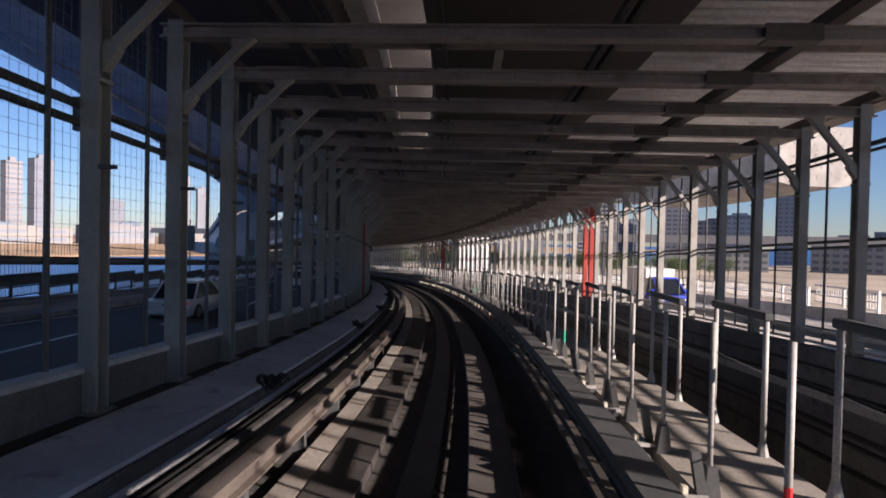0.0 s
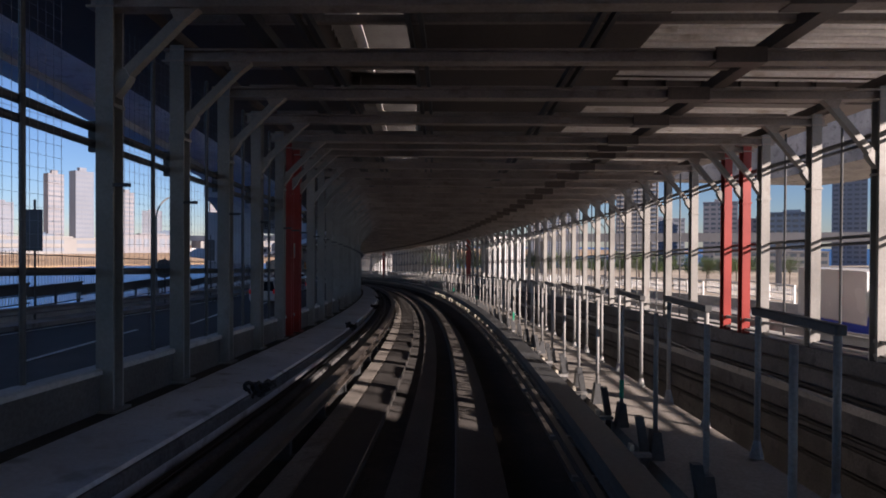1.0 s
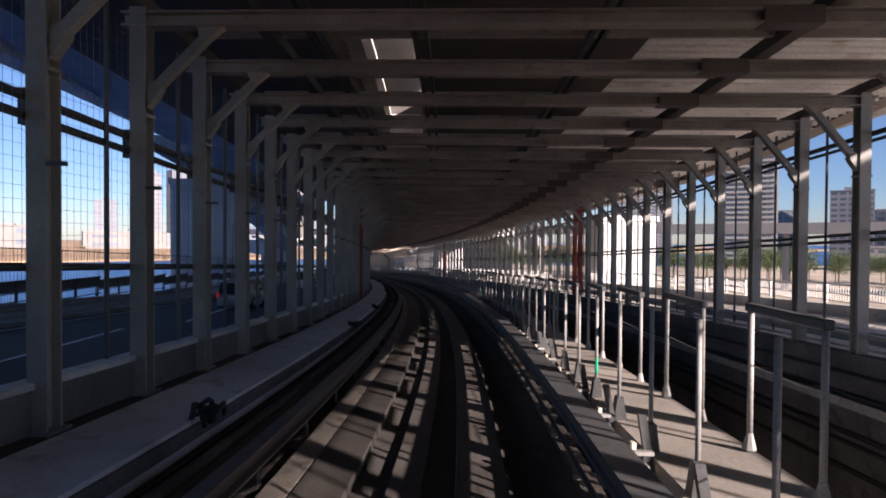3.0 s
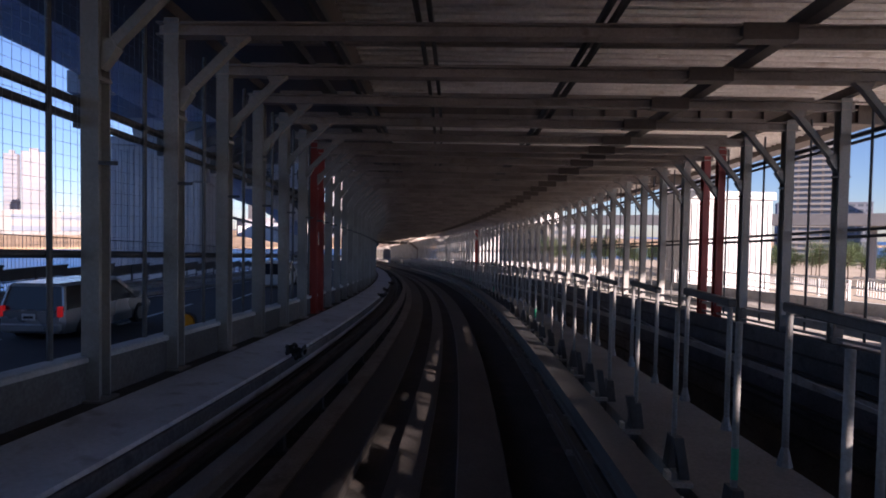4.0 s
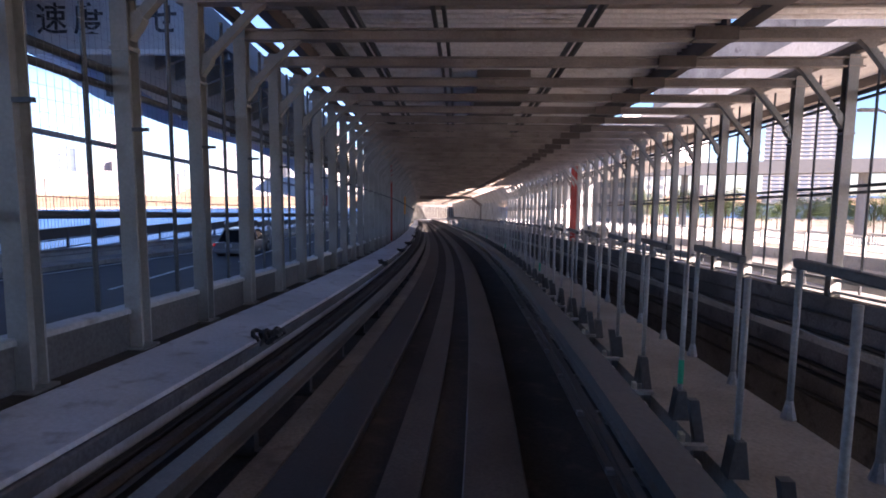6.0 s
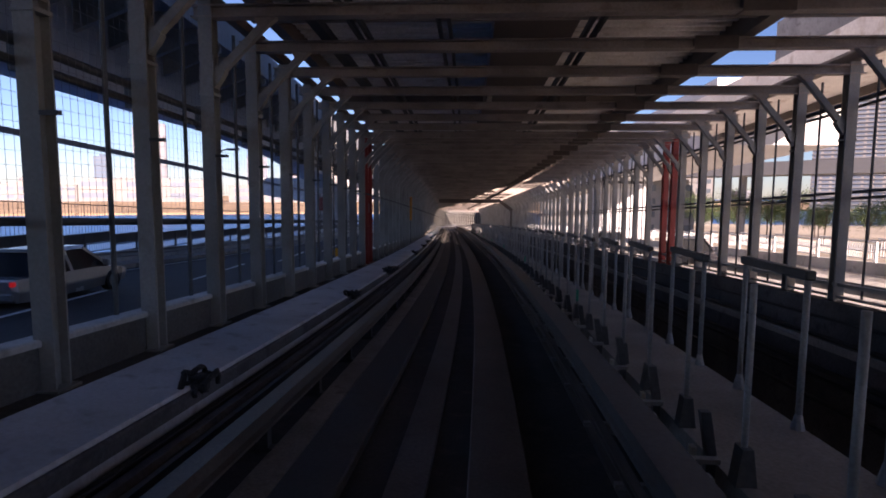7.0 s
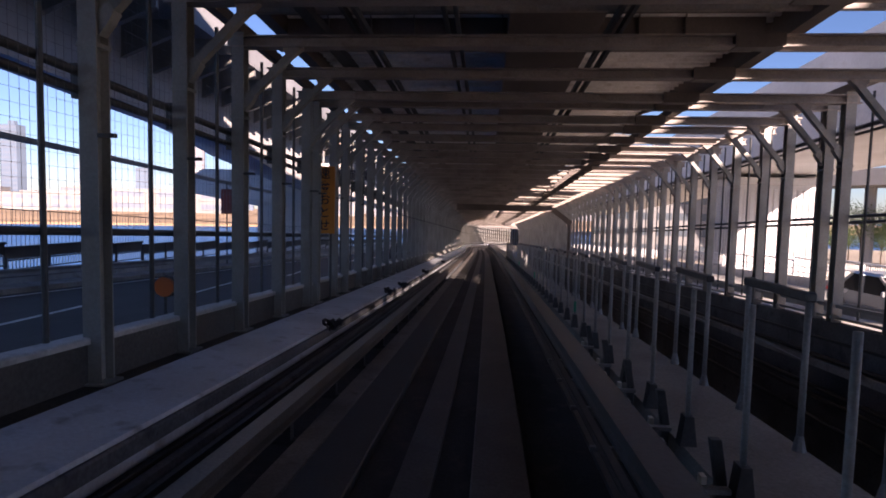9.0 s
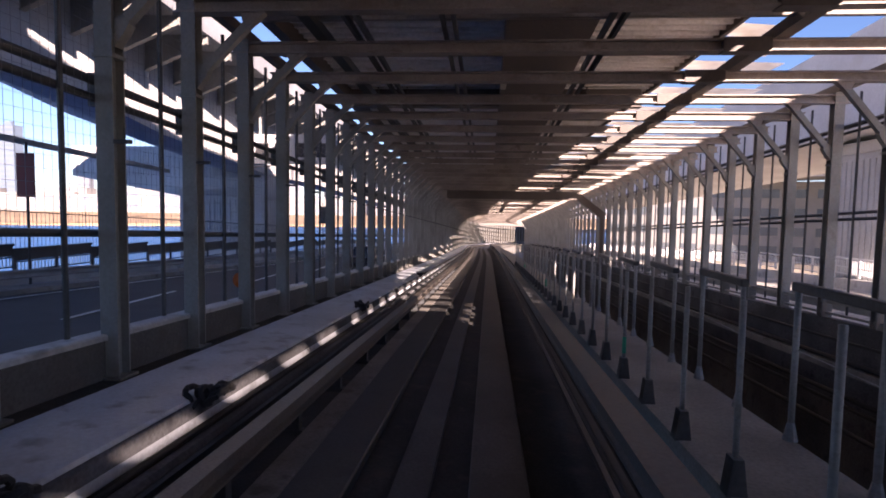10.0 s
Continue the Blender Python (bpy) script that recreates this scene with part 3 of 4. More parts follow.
span("upper_deck", lambda s: rect(DECK_LEFT, main_edge(s), 8.6, 9.6), 112, 300, SOFFIT, "narrow upper road deck with open strips beside it", "bridge deck")
span("upper_ramp", lambda s: rect(13.0, 18.0, 8.6, 9.6), 112, 150, SOFFIT, "underside of an upper ramp", "bridge deck")
# added ramp, mostly hidden by the edge girder, keeps sun off the walkway
span("branch_ramp", branch, 42, 170, CONCRETE, "pale box girder added beside the upper deck to shade the walkway", "bridge deck", 2.0)
span("edge_girder", lambda s: rect(right_edge(s) - 0.9, right_edge(s), mix(s, [0, 8, 14, 20, 30, 46, 49, 68, 76], [7.8, 7.86, 8.1, 8.2, 8.17, 8.17, 8.52, 8.55, 8.23]), 8.6), -40, 112, GIRDER, "painted steel edge girder of the upper deck", "girder")
span("edge_girder", lambda s: rect(17.1, 18.0, 8.2, 8.6), 112, 150, GIRDER, "painted steel edge girder of the upper ramp", "girder")
span("edge_girder", lambda s: rect(13.0, 13.4, 8.35, 8.6), 112, 150, GIRDER, "painted steel edge girder of the upper ramp", "girder")
span("edge_girder", lambda s: rect(main_edge(s) - 0.12, main_edge(s), mix(s, [112, 163, 168], [7.8, 7.8, 8.4]), 8.6), 112, 300, GIRDER, "slim brown edge beam of the upper deck", "girder")
span("edge_girder", lambda s: rect(DECK_LEFT, DECK_LEFT + 0.35, 8.1, 8.6), 108, 300, GIRDER, "painted steel edge girder of the upper deck", "girder")
# walls along the edge of the road above; the left one only blocks sun
span("road_wall", lambda s: rect(DECK_LEFT + 0.05, DECK_LEFT + 0.3, 9.6, mix(s, [60, 150, 168, 245], [19.5, 19.5, 15.5, 12.0])), 60, 245, CONCRETE, "tall unseen wall added above to shade the ramp girder", "wall")
# added out of view to keep sun off the track and trough
span("noise_barrier", lambda s: rect(17.7, 17.95, 9.6, 14.2), 90, 144, CONCRETE, "tall grey wall added along the ramp above to block sun", "noise barrier")
span("road_wall", lambda s: rect(main_edge(s) - 0.25, main_edge(s), 9.6, 10.7), 112, 300, CONCRETE, "concrete parapet of the road deck above", "wall")
# dark box girders under the deck
span("box_girder", lambda s: rect(-1.1, 4.2, 7.7, 8.6), -40, 74, GIRDER, "dark brown box girder under the upper deck", "girder")
span("box_girder", lambda s: rect(0.3, 2.5, 7.7, 8.6), 118, 245, GIRDER, "dark brown box girder under the upper deck", "girder")
span("box_girder", lambda s: rect(-9.5, -3.2, 7.7, 8.6), -40, 92, GIRDER, "dark brown box girder under the upper deck", "girder")
# pale translucent sheeting over the strip beside the deck, one sheet a bay
e = empty("roof_sheeting", Matrix(), "weathered translucent roof sheets lit by the sun", "roof sheeting", "", "structure")
for k in range(78):
    s = 170.0 + 1.62 * k
    lo, hi = main_edge(s + 0.8) + 0.06, mix(s, [170, 174, 178, 300], [7.3, 8.2, 10.4, 10.4])
    bm = bmesh.new()
    n = 14
    for j in range(n):
        y0, y1 = 1.1 * j / n, 1.1 * (j + 1) / n
        z0, z1 = 8.5 + 0.03 * (j % 2), 8.5 + 0.03 * ((j + 1) % 2)
        bm.faces.new([bm.verts.new(p) for p in ((lo, y0, z0), (hi, y0, z0 - 0.1), (hi, y1, z1 - 0.1), (lo, y1, z1))])
    bmesh.ops.remove_doubles(bm, verts=bm.verts, dist=0.001)
    ob = part("sheet", bm, SHEET, e)
    ob.matrix_basis = station(s)
# close-set ribs of the decking
bm = bmesh.new()
for i in range(760):
    s = -30 + i * 0.42
    a = spot(s, -4.15 if s < 108 else DECK_LEFT + 0.4, 8.54)
    b = spot(s, right_edge(s) - 0.95 if s < 112 else main_edge(s) - 0.13, 8.54)
    if s < 74:
        bar(bm, a, spot(s, -3.2, 8.54), 0.1, 0.1)
        a = spot(s, 4.25, 8.54)
    if s < 288:
        bar(bm, a, b, 0.1, 0.1)
tagged(part("decking_ribs", bm, SOFFIT), "pale close-set ribs of the deck underside", "decking", "", "stuff")

# deep cross ribs under the deck, far apart
rib_at = [6.0, 34.0, 59.0, 84.0, 101.0, 136.0, 157.0, 180.0, 204.0, 228.0]
for s in rib_at:
    hi = right_edge(s) - 0.95 if s < 112 else main_edge(s) - 0.45
    lo = -4.15 if s < 108 else DECK_LEFT + 0.36
    e = empty("cross_rib", station(s), "dark brown cross rib under the upper deck", "rib", "cross ribs of the deck")
    part("web", box(bmesh.new(), lo, hi, -0.025, 0.025, 7.81, 8.55), GIRDER, e)
    part("flange", box(bmesh.new(), lo, hi, -0.25, 0.25, 7.76, 7.81), GIRDER, e)
    part("flange", box(bmesh.new(), lo, hi, -0.25, 0.25, 8.55, 8.6), GIRDER, e)
    stiff = None
    for k in range(1, int((hi - lo) / 1.2)):
        m = Matrix.Translation((lo + 1.2 * k, 0, 0))
        if stiff is None:
            stiff = part("stiffener", box(bmesh.new(), -0.012, 0.012, -0.2, -0.027, 7.812, 8.548), GIRDER, e)
            stiff.matrix_basis = m
        else:
            again(stiff, e, m)

# stringers on the portal frames, in pairs with a gap
for x in (-2.5, -0.8, 2.1):
    for d in (-0.1, 0.1):
        run("stringer", rect(x + d - 0.035, x + d + 0.035, 6.24, 6.37), S0, 236, STEEL_DARK, "dark steel stringer laid over the frames", "stringer")
run("stringer", rect(5.1, 5.36, 6.24, 6.46), S0, 236, GIRDER, "thick brown stringer laid over the frames", "stringer")
run("stringer", rect(-3.4, -3.18, 6.24, 6.42), S0, 236, STEEL_DARK, "dark steel stringer laid over the frames", "stringer")
# deep brown portal at the end of the covered stretch
e = empty("deep_portal", station(199.4), "deep brown box-section portal across the roof", "portal frame")
part("crossbeam", box(bmesh.new(), -3.2, 6.6, -0.3, 0.3, 5.38, 6.0, 0.02), GIRDER, e)
part("knee", bar(bmesh.new(), (6.5, 0, 5.75), (RIGHT - 0.1, 0, 4.2), 0.5, 0.5, (0, 1, 0)), GIRDER, e)
part("post", box(bmesh.new(), RIGHT - 0.35, RIGHT - 0.13, -0.25, 0.25, 0.63, 4.5, 0.02), GIRDER, e)

# white boxes in the roof, in place of bright gaps showing sky
e = empty("roof_lamp", Matrix(), "white box standing in for a bright sky gap in the roof", "lamp", "roof lamps")
part("housing", box(bmesh.new(), 0.2, 0.34, -0.6, 0.6, 6.25, 6.35, 0.01), INSUL, e)
part("bracket", box(bmesh.new(), 0.18, 0.36, -0.05, 0.05, 6.35, 6.41), STEEL_DARK, e)
e.matrix_world = station(11.0)
for s in (21.2, 79.0, 96.0, 117.0, 128.0, 146.0, 171.0):
    copy_thing(e, station(s))

# ---- ramp on the left: white box girder with cantilever ribs, on fluted piers ----
def soffit(s):
    return 2.5 + mix(s, [-40, 30, 60, 90, 106, 108, 109.5, 111, 115, 122, 131, 140, 150, 160, 176, 181, 186, 200, 212, 260], [8.8, 7.8, 7.4, 8.3, 8.4, 5.0, 4.3, 5.6, 6.4, 6.5, 5.2, 5.4, 5.7, 5.6, 5.4, 5.1, 4.6, 4.0, 4.4, 4.6])


span("ramp_girder", lambda s: [(-23, 2.5 + (soffit(s) - 2.5) * 1.35), (-19.5, 2.5 + (soffit(s) - 2.5) * 1.108), (-17.6, soffit(s) + 0.55), (-17.6, 12.6), (-23, 14.6)], -40, 260, WHITE_WALL, "pale painted haunched box girder of the ramp", "girder", 2.0)
span("ramp_deck", lambda s: [(-24, 12.6), (-14.2, 12.3), (-14.2, 14.0), (-24, 14.0)], 100, 260, RAMP, "pale ramp deck with parapet", "bridge deck")
e = empty("ramp_rib", Matrix(), "cantilever rib under the ramp deck", "rib", "cantilever ribs of the ramp")
part("web", prism(bmesh.new(), [(-17.6, 10.6), (-17.6, 12.5), (-14.3, 12.3), (-14.3, 11.9)], -0.06, 0.06, "y"), STEEL, e)
part("flange", bar(bmesh.new(), (-17.6, 0, 10.6), (-14.3, 0, 11.9), 0.3, 0.04, (0, 0, 1)), STEEL, e)
e.matrix_world = station(102)
for s in np.arange(104.5, 255, 2.5):
    copy_thing(e, station(float(s)))


def pier(s, x0, x1, top, depth, label):
    """Pier shaft with shallow vertical flutes."""
    e = empty("pier", station(s), label, "bridge pier", "bridge piers")
    core = part("shaft", box(bmesh.new(), x0, x1, -depth / 2, depth / 2, -22, top), WHITE_WALL, e)
    n = int((x1 - x0) / 0.42)
    strip = None
    for k in range(n):
        x = x0 + (k + 0.5) * (x1 - x0) / n
        if strip is None:
            strip = part("flute", box(bmesh.new(), -0.13, 0.13, -depth / 2 - 0.07, -depth / 2, -22, top - 0.3, 0.02), WHITE_WALL, e)
            strip.matrix_basis = Matrix.Translation((x, 0, 0))
        else:
            again(strip, e, Matrix.Translation((x, 0, 0)))
    m = int(depth / 0.42)
    for k in range(m):
        y = -depth / 2 + (k + 0.5) * depth / m
        side = x1 if x0 < 0 else x0
        o = again(strip, e, Matrix.Translation((side - (-1 if x0 < 0 else 1) * (-depth / 2) * 1.0, y, 0)) @ Matrix.Rotation(radians(90 if x0 < 0 else -90), 4, "Z"))
    part("cap", box(bmesh.new(), x0 - 0.2, x1 + 0.2, -depth / 2 - 0.2, depth / 2 + 0.2, top, top + 0.6, 0.05), WHITE_WALL, e)
    return e


pier(108.5, -24.4, -17.9, 10.6, 3.6, "tall white fluted bridge pier beside the road")
e = pier(202.0, -25.0, -18.0, 5.4, 3.6, "tall white fluted bridge pier with a hammerhead beside the road")
part("hammerhead", prism(bmesh.new(), [(-34, 6.9), (-25, 5.4), (-17.8, 5.4), (-17.8, 9.3), (-34, 9.3)], -2.0, 2.0, "y"), WHITE_WALL, e)
rib = part("flute", box(bmesh.new(), -0.13, 0.13, -2.07, -2.0, 6.95, 9.2, 0.02), WHITE_WALL, e)
rib.matrix_basis = Matrix.Translation((-33.6, 0, 0))
for k in range(1, 37):
    again(rib, e, Matrix.Translation((-33.6 + 0.43 * k, 0, 0)))
pier(105.0, 19.0, 25.5, 7.2, 3.6, "tall white fluted bridge pier lit by the sun")
pier(188.0, 19.0, 25.5, 7.2, 4.5, "tall white fluted bridge pier lit by the sun")
# added outside the view; casts the shade band over walkway and floor
pier(7.7, 19.0, 25.5, 12.6, 5.2, "unseen fluted pier added to shade the first stretch")
span("ramp_girder", lambda s: [(17.2, 8.0), (26, 8.0), (26, 12.6), (17.2, 12.6)], 150, 260, WHITE_WALL, "pale painted box girder of the ramp beyond the road", "girder", 4.0)
span("cable_tray", lambda s: rect(-17.58, -17.3, 5.6, 5.8), 112, 186, GALV, "galvanised cable tray on the ramp girder", "cable tray")

span("panel_wall", rect(-5.6, -5.4, -0.5, 6.2), 232, 372, PANEL, "pale panel wall beyond the far posts", "wall")

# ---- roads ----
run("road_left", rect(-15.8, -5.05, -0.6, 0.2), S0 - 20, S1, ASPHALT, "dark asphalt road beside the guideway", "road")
run("pavement_left", rect(-17.2, -15.8, -0.6, 0.38), S0 - 20, S1, CONCRETE, "raised concrete footway beside the road", "pavement")
run("road_right", rect(8.8, 18.2, -0.6, 0.2), S0 - 20, S1, BOUNCE_ASPHALT, "asphalt road beyond the posts, paled to bounce sunlight", "road")
run("parapet_left", rect(-17.5, -17.2, -0.9, 0.75), S0 - 20, S1, CONCRETE_PALE, "concrete plinth under the railing", "plinth")
run("parapet_right", rect(18.2, 18.5, -0.9, 0.75), S0 - 20, S1, CONCRETE_PALE, "concrete plinth under the railing", "plinth")
run("kerb_stone", rect(-5.6, -5.2, 0.2, 0.36), S0 - 20, S1, CONCRETE, "concrete kerb along the low wall", "kerb")
run("guard_rail", [(-15.72, 0.75), (-15.66, 0.8), (-15.72, 0.9), (-15.66, 1.0), (-15.72, 1.05), (-15.76, 1.05), (-15.76, 0.75)], S0 - 20, S1, GALV, "galvanised guard rail along the footway", "guard rail")
run("guard_rail", [(9.3, 0.75), (9.36, 0.8), (9.3, 0.9), (9.36, 1.0), (9.3, 1.05), (9.26, 1.05), (9.26, 0.75)], S0 - 20, S1, GALV, "galvanised guard rail beside the road", "guard rail")
for x in (-6.0, -15.3, 9.9, 17.8):
    run("edge_line", rect(x - 0.07, x + 0.07, 0.2, 0.205), S0 - 20, S1, LINE, "worn white edge line on the asphalt", "road marking")
dash = None
for x in (-10.6, 13.8):
    for s in np.arange(-20, 240, 10.0):
        ob = part("lane_dash", box(bmesh.new(), x - 0.07, x + 0.07, 0, 5, 0.2, 0.206), LINE) if dash is None else None
        if dash is None:
            dash = tagged(ob, "white lane dash on the asphalt", "road marking", "lane dashes", "structure")
            dash.matrix_world = station(float(s))
        else:
            o = again(dash, None, station(float(s)) @ Matrix.Translation((x + 10.6, 0, 0)))
            tagged(o, "white lane dash on the asphalt", "road marking", "lane dashes", "structure")


def railing(x, paint, label):
    """Four metres of parapet railing with balusters."""
    e = empty("railing", Matrix(), label, "railing", "parapet railings")
    for z, r in ((1.66, 0.05), (1.2, 0.03), (0.85, 0.03)):
        part("rail", beam(bmesh.new(), (x, 0, z), (x, 4, z), r), STEEL_DARK if x < 0 else paint, e)
    if x < 0:
        part("panel", box(bmesh.new(), x - 0.02, x + 0.02, 0.052, 3.948, 1.24, 1.62), STEEL_DARK, e)
        bm = bmesh.new()
        for k in range(20):
            bar(bm, (x, 0.1 + k * 0.2, 1.66), (x, 0.1 + k * 0.2, 3.05), 0.012, 0.012, (1, 0, 0))
        tagged(part("screen_wire", bm, STEEL_DARK, e), kind="stuff")
    for y in (0.0, 2.0):
        part("post", box(bmesh.new(), x - 0.05, x + 0.05, y - 0.05, y + 0.05, 0.75, 1.7), STEEL_DARK if x < 0 else paint, e)
    bm = bmesh.new()
    for k in range(24):
        y = 0.14 + k * 0.16
        if abs(y - 2.0) > 0.06:
            box(bm, x - 0.012, x + 0.012, y - 0.012, y + 0.012, 0.85, 1.55 if x > 0 else 1.2)
    tagged(part("baluster_infill", bm, paint, e), kind="stuff")
    return e


for x, label in ((-17.35, "dark parapet railing with white balusters above the water"), (18.35, "white painted parapet railing along the road")):
    r = railing(x, WHITE_PAINT, label)
    r.matrix_world = station(-28)
    for s in np.arange(-24, 256, 4.0):
        copy_thing(r, station(float(s)))
    # a pale sheet of rail above the railing
run("rail_cap", rect(-17.4, -17.3, 3.05, 3.09), S0 - 20, S1, STEEL_DARK, "dark top rail of the thin screen", "rail")


def street_lamp(s, x, reach):
    e = empty("street_lamp", station(s), "slim grey street lamp with a curved arm", "street lamp", "street lamps")
    part("base", box(bmesh.new(), x - 0.14, x + 0.14, -0.14, 0.14, 0.38, 1.3, 0.02), GALV, e)
    part("pole", beam(bmesh.new(), (x, 0, 0.38), (x, 0, 5.6), 0.09, 8, 0.06), GALV, e, smooth=True)
    line = [Vector((x + reach * 1.3 * (1 - math.cos(q / 8 * 1.45)), 0, 5.6 + 1.4 * math.sin(q / 8 * 1.45))) for q in range(9)]
    a = line[-1]
    part("arm", tube_along(bmesh.new(), line, 0.05), GALV, e, smooth=True)
    part("lantern", box(bmesh.new(), min(a.x, a.x + reach * 0.8), max(a.x, a.x + reach * 0.8), -0.12, 0.12, a.z - 0.07, a.z + 0.07, 0.03), GALV, e)


for s in (4, 52, 99, 146, 194):
    street_lamp(float(s), -16.9, 1)
for s in (18, 66, 118, 165):
    street_lamp(float(s), 18.0, -1)


def road_sign(s, x, z, w, h, mat, label):
    """A small upright sign board seen from its edge or back, on a pole."""
    e = empty("road_sign", station(s), label, "road sign", "roadside signs")
    part("pole", beam(bmesh.new(), (x, 0, 0.2), (x, 0, z + h + 0.4), 0.045), STEEL_DARK, e)
    part("board", box(bmesh.new(), x - w / 2, x + w / 2, -0.09, -0.045, z, z + h, 0.01), mat, e)
    part("clamp", box(bmesh.new(), x - 0.07, x + 0.07, -0.05, 0.06, z + h * 0.7, z + h * 0.7 + 0.06), GALV, e)


road_sign(122.4, -16.9, 3.3, 0.75, 1.7, SIGN_BACK, "dark grey upright sign board on a pole")
road_sign(176.2, -16.9, 3.6, 0.7, 1.6, SIGN_RED, "dull red upright sign board on a pole")
road_sign(211.6, -16.6, 3.5, 0.7, 1.7, SIGN_BACK, "dark grey upright sign board on a pole")
road_sign(64.0, -16.9, 3.2, 0.7, 1.7, SIGN_BACK, "dark grey upright sign board on a pole")
road_sign(40.0, -16.9, 3.2, 0.7, 1.7, SIGN_BACK, "dark grey upright sign board on a pole")

# round mirror beside the road
e = empty("road_mirror", station(52.5), "round dark-backed road mirror on a pole", "road mirror")
part("pole", beam(bmesh.new(), (-16.6, 0.1, 0.38), (-16.6, 0.1, 3.2), 0.045), STEEL_DARK, e)
part("disc", beam(bmesh.new(), (-16.6, 0, 2.5), (-16.6, 0.06, 2.5), 0.55, 20, 0.45), RUBBER, e, smooth=False)
part("hood", beam(bmesh.new(), (-16.6, -0.12, 2.52), (-16.6, 0.0, 2.52), 0.58, 20, 0.57), STEEL_DARK, e)


# beacons on the low wall
def beacon(s, z, mat, label):
    e = empty("beacon", station(s), label, "beacon", "wall beacons")
    part("stem", beam(bmesh.new(), (-5.5, 0, 0.36), (-5.5, 0, z), 0.03), STEEL_DARK, e)
    part("lens", beam(bmesh.new(), (-5.5, -0.05, z + 0.12), (-5.5, 0.05, z + 0.12), 0.17, 14, 0.15), mat, e)
    part("rim", beam(bmesh.new(), (-5.5, 0.05, z + 0.12), (-5.5, 0.09, z + 0.12), 0.19, 14), STEEL_DARK, e)


beacon(131.6, 1.1, AMBER, "round amber reflector on the kerb beside the wall")
beacon(150.4, 1.4, AMBER_DIM, "round orange reflector on the kerb beside the wall")
beacon(169.0, 1.3, AMBER_DIM, "round orange reflector on the kerb beside the wall")
beacon(73.6, 1.0, AMBER, "round amber reflector on the kerb beside the wall")

# ---- writing ----
def text_mesh(body, size, mat, parent, m, name="lettering", label=""):
    cu = bpy.data.curves.new(name, "FONT")
    cu.body, cu.size, cu.extrude = body, size, 0.006
    cu.align_x, cu.align_y = "CENTER", "CENTER"
    cu.offset = 0.012 * size
    tmp = bpy.data.objects.new(name, cu)
    scene.collection.objects.link(tmp)
    dg = bpy.context.evaluated_depsgraph_get()
    me = bpy.data.meshes.new_from_object(tmp.evaluated_get(dg))
    bpy.data.objects.remove(tmp)
    me.materials.clear()
    me.materials.append(mat)
    ob = new(name, me)
    ob.parent = parent
    ob.matrix_basis = m
    if label:
        ob["label"] = label
    return ob


FACE = Matrix.Rotation(radians(90), 4, "X")
e = empty("banner_sign", station(157.75), "tall orange signboard with dark vertical writing, at the fence", "signboard")
part("board", box(bmesh.new(), -5.27, -4.65, -0.03, 0.03, 2.5, 4.5, 0.01), ORANGE, e)
for x in (-5.15, -4.78):
    part("pole", beam(bmesh.new(), (x, 0.06, 0.53), (x, 0.06, 4.4), 0.035), STEEL_DARK, e)
part("stay", bar(bmesh.new(), (-5.15, 0.06, 2.3), (-4.78, 0.06, 2.3), 0.04, 0.04), STEEL_DARK, e)
for k, ch in enumerate("速度おとせ"):
    text_mesh(ch, 0.36, SIGN_INK, e, Matrix.Translation((-4.96, -0.042, 4.27 - 0.385 * k)) @ FACE)

e = empty("gantry_sign", station(116.5), "pale overhead sign with large dark writing above the road", "overhead sign")
part("board", box(bmesh.new(), -17.3, -10.8, -0.06, 0.06, 8.8, 10.9, 0.02), WHITE_WALL, e)
part("trim", box(bmesh.new(), -17.3, -10.8, -0.09, 0.09, 8.6, 8.8, 0.02), WHITE_PAINT, e)
for x in (-16.5, -11.6):
    part("hanger", box(bmesh.new(), x - 0.08, x + 0.08, 0.06, 0.2, 8.6, 12.6), GALV, e)
for k, ch in enumerate("速度落せ"):
    text_mesh(ch, 1.25, SIGN_INK, e, Matrix.Translation((-16.3 + 1.45 * k, -0.075, 9.85)) @ FACE)
e = empty("gantry_sign", station(196.0), "pale overhead sign with large dark writing above the road", "overhead sign")
part("board", box(bmesh.new(), -17.3, -10.8, -0.06, 0.06, 7.4, 9.5, 0.02), WHITE_WALL, e)
for x in (-16.5, -11.6):
    part("hanger", box(bmesh.new(), x - 0.08, x + 0.08, 0.06, 0.2, 9.5, 12.3), GALV, e)
for k in range(4):
    part("writing_bar", box(bmesh.new(), -16.8 + 1.45 * k, -15.8 + 1.45 * k, -0.08, -0.06, 7.9, 8.9), SIGN_INK, e)


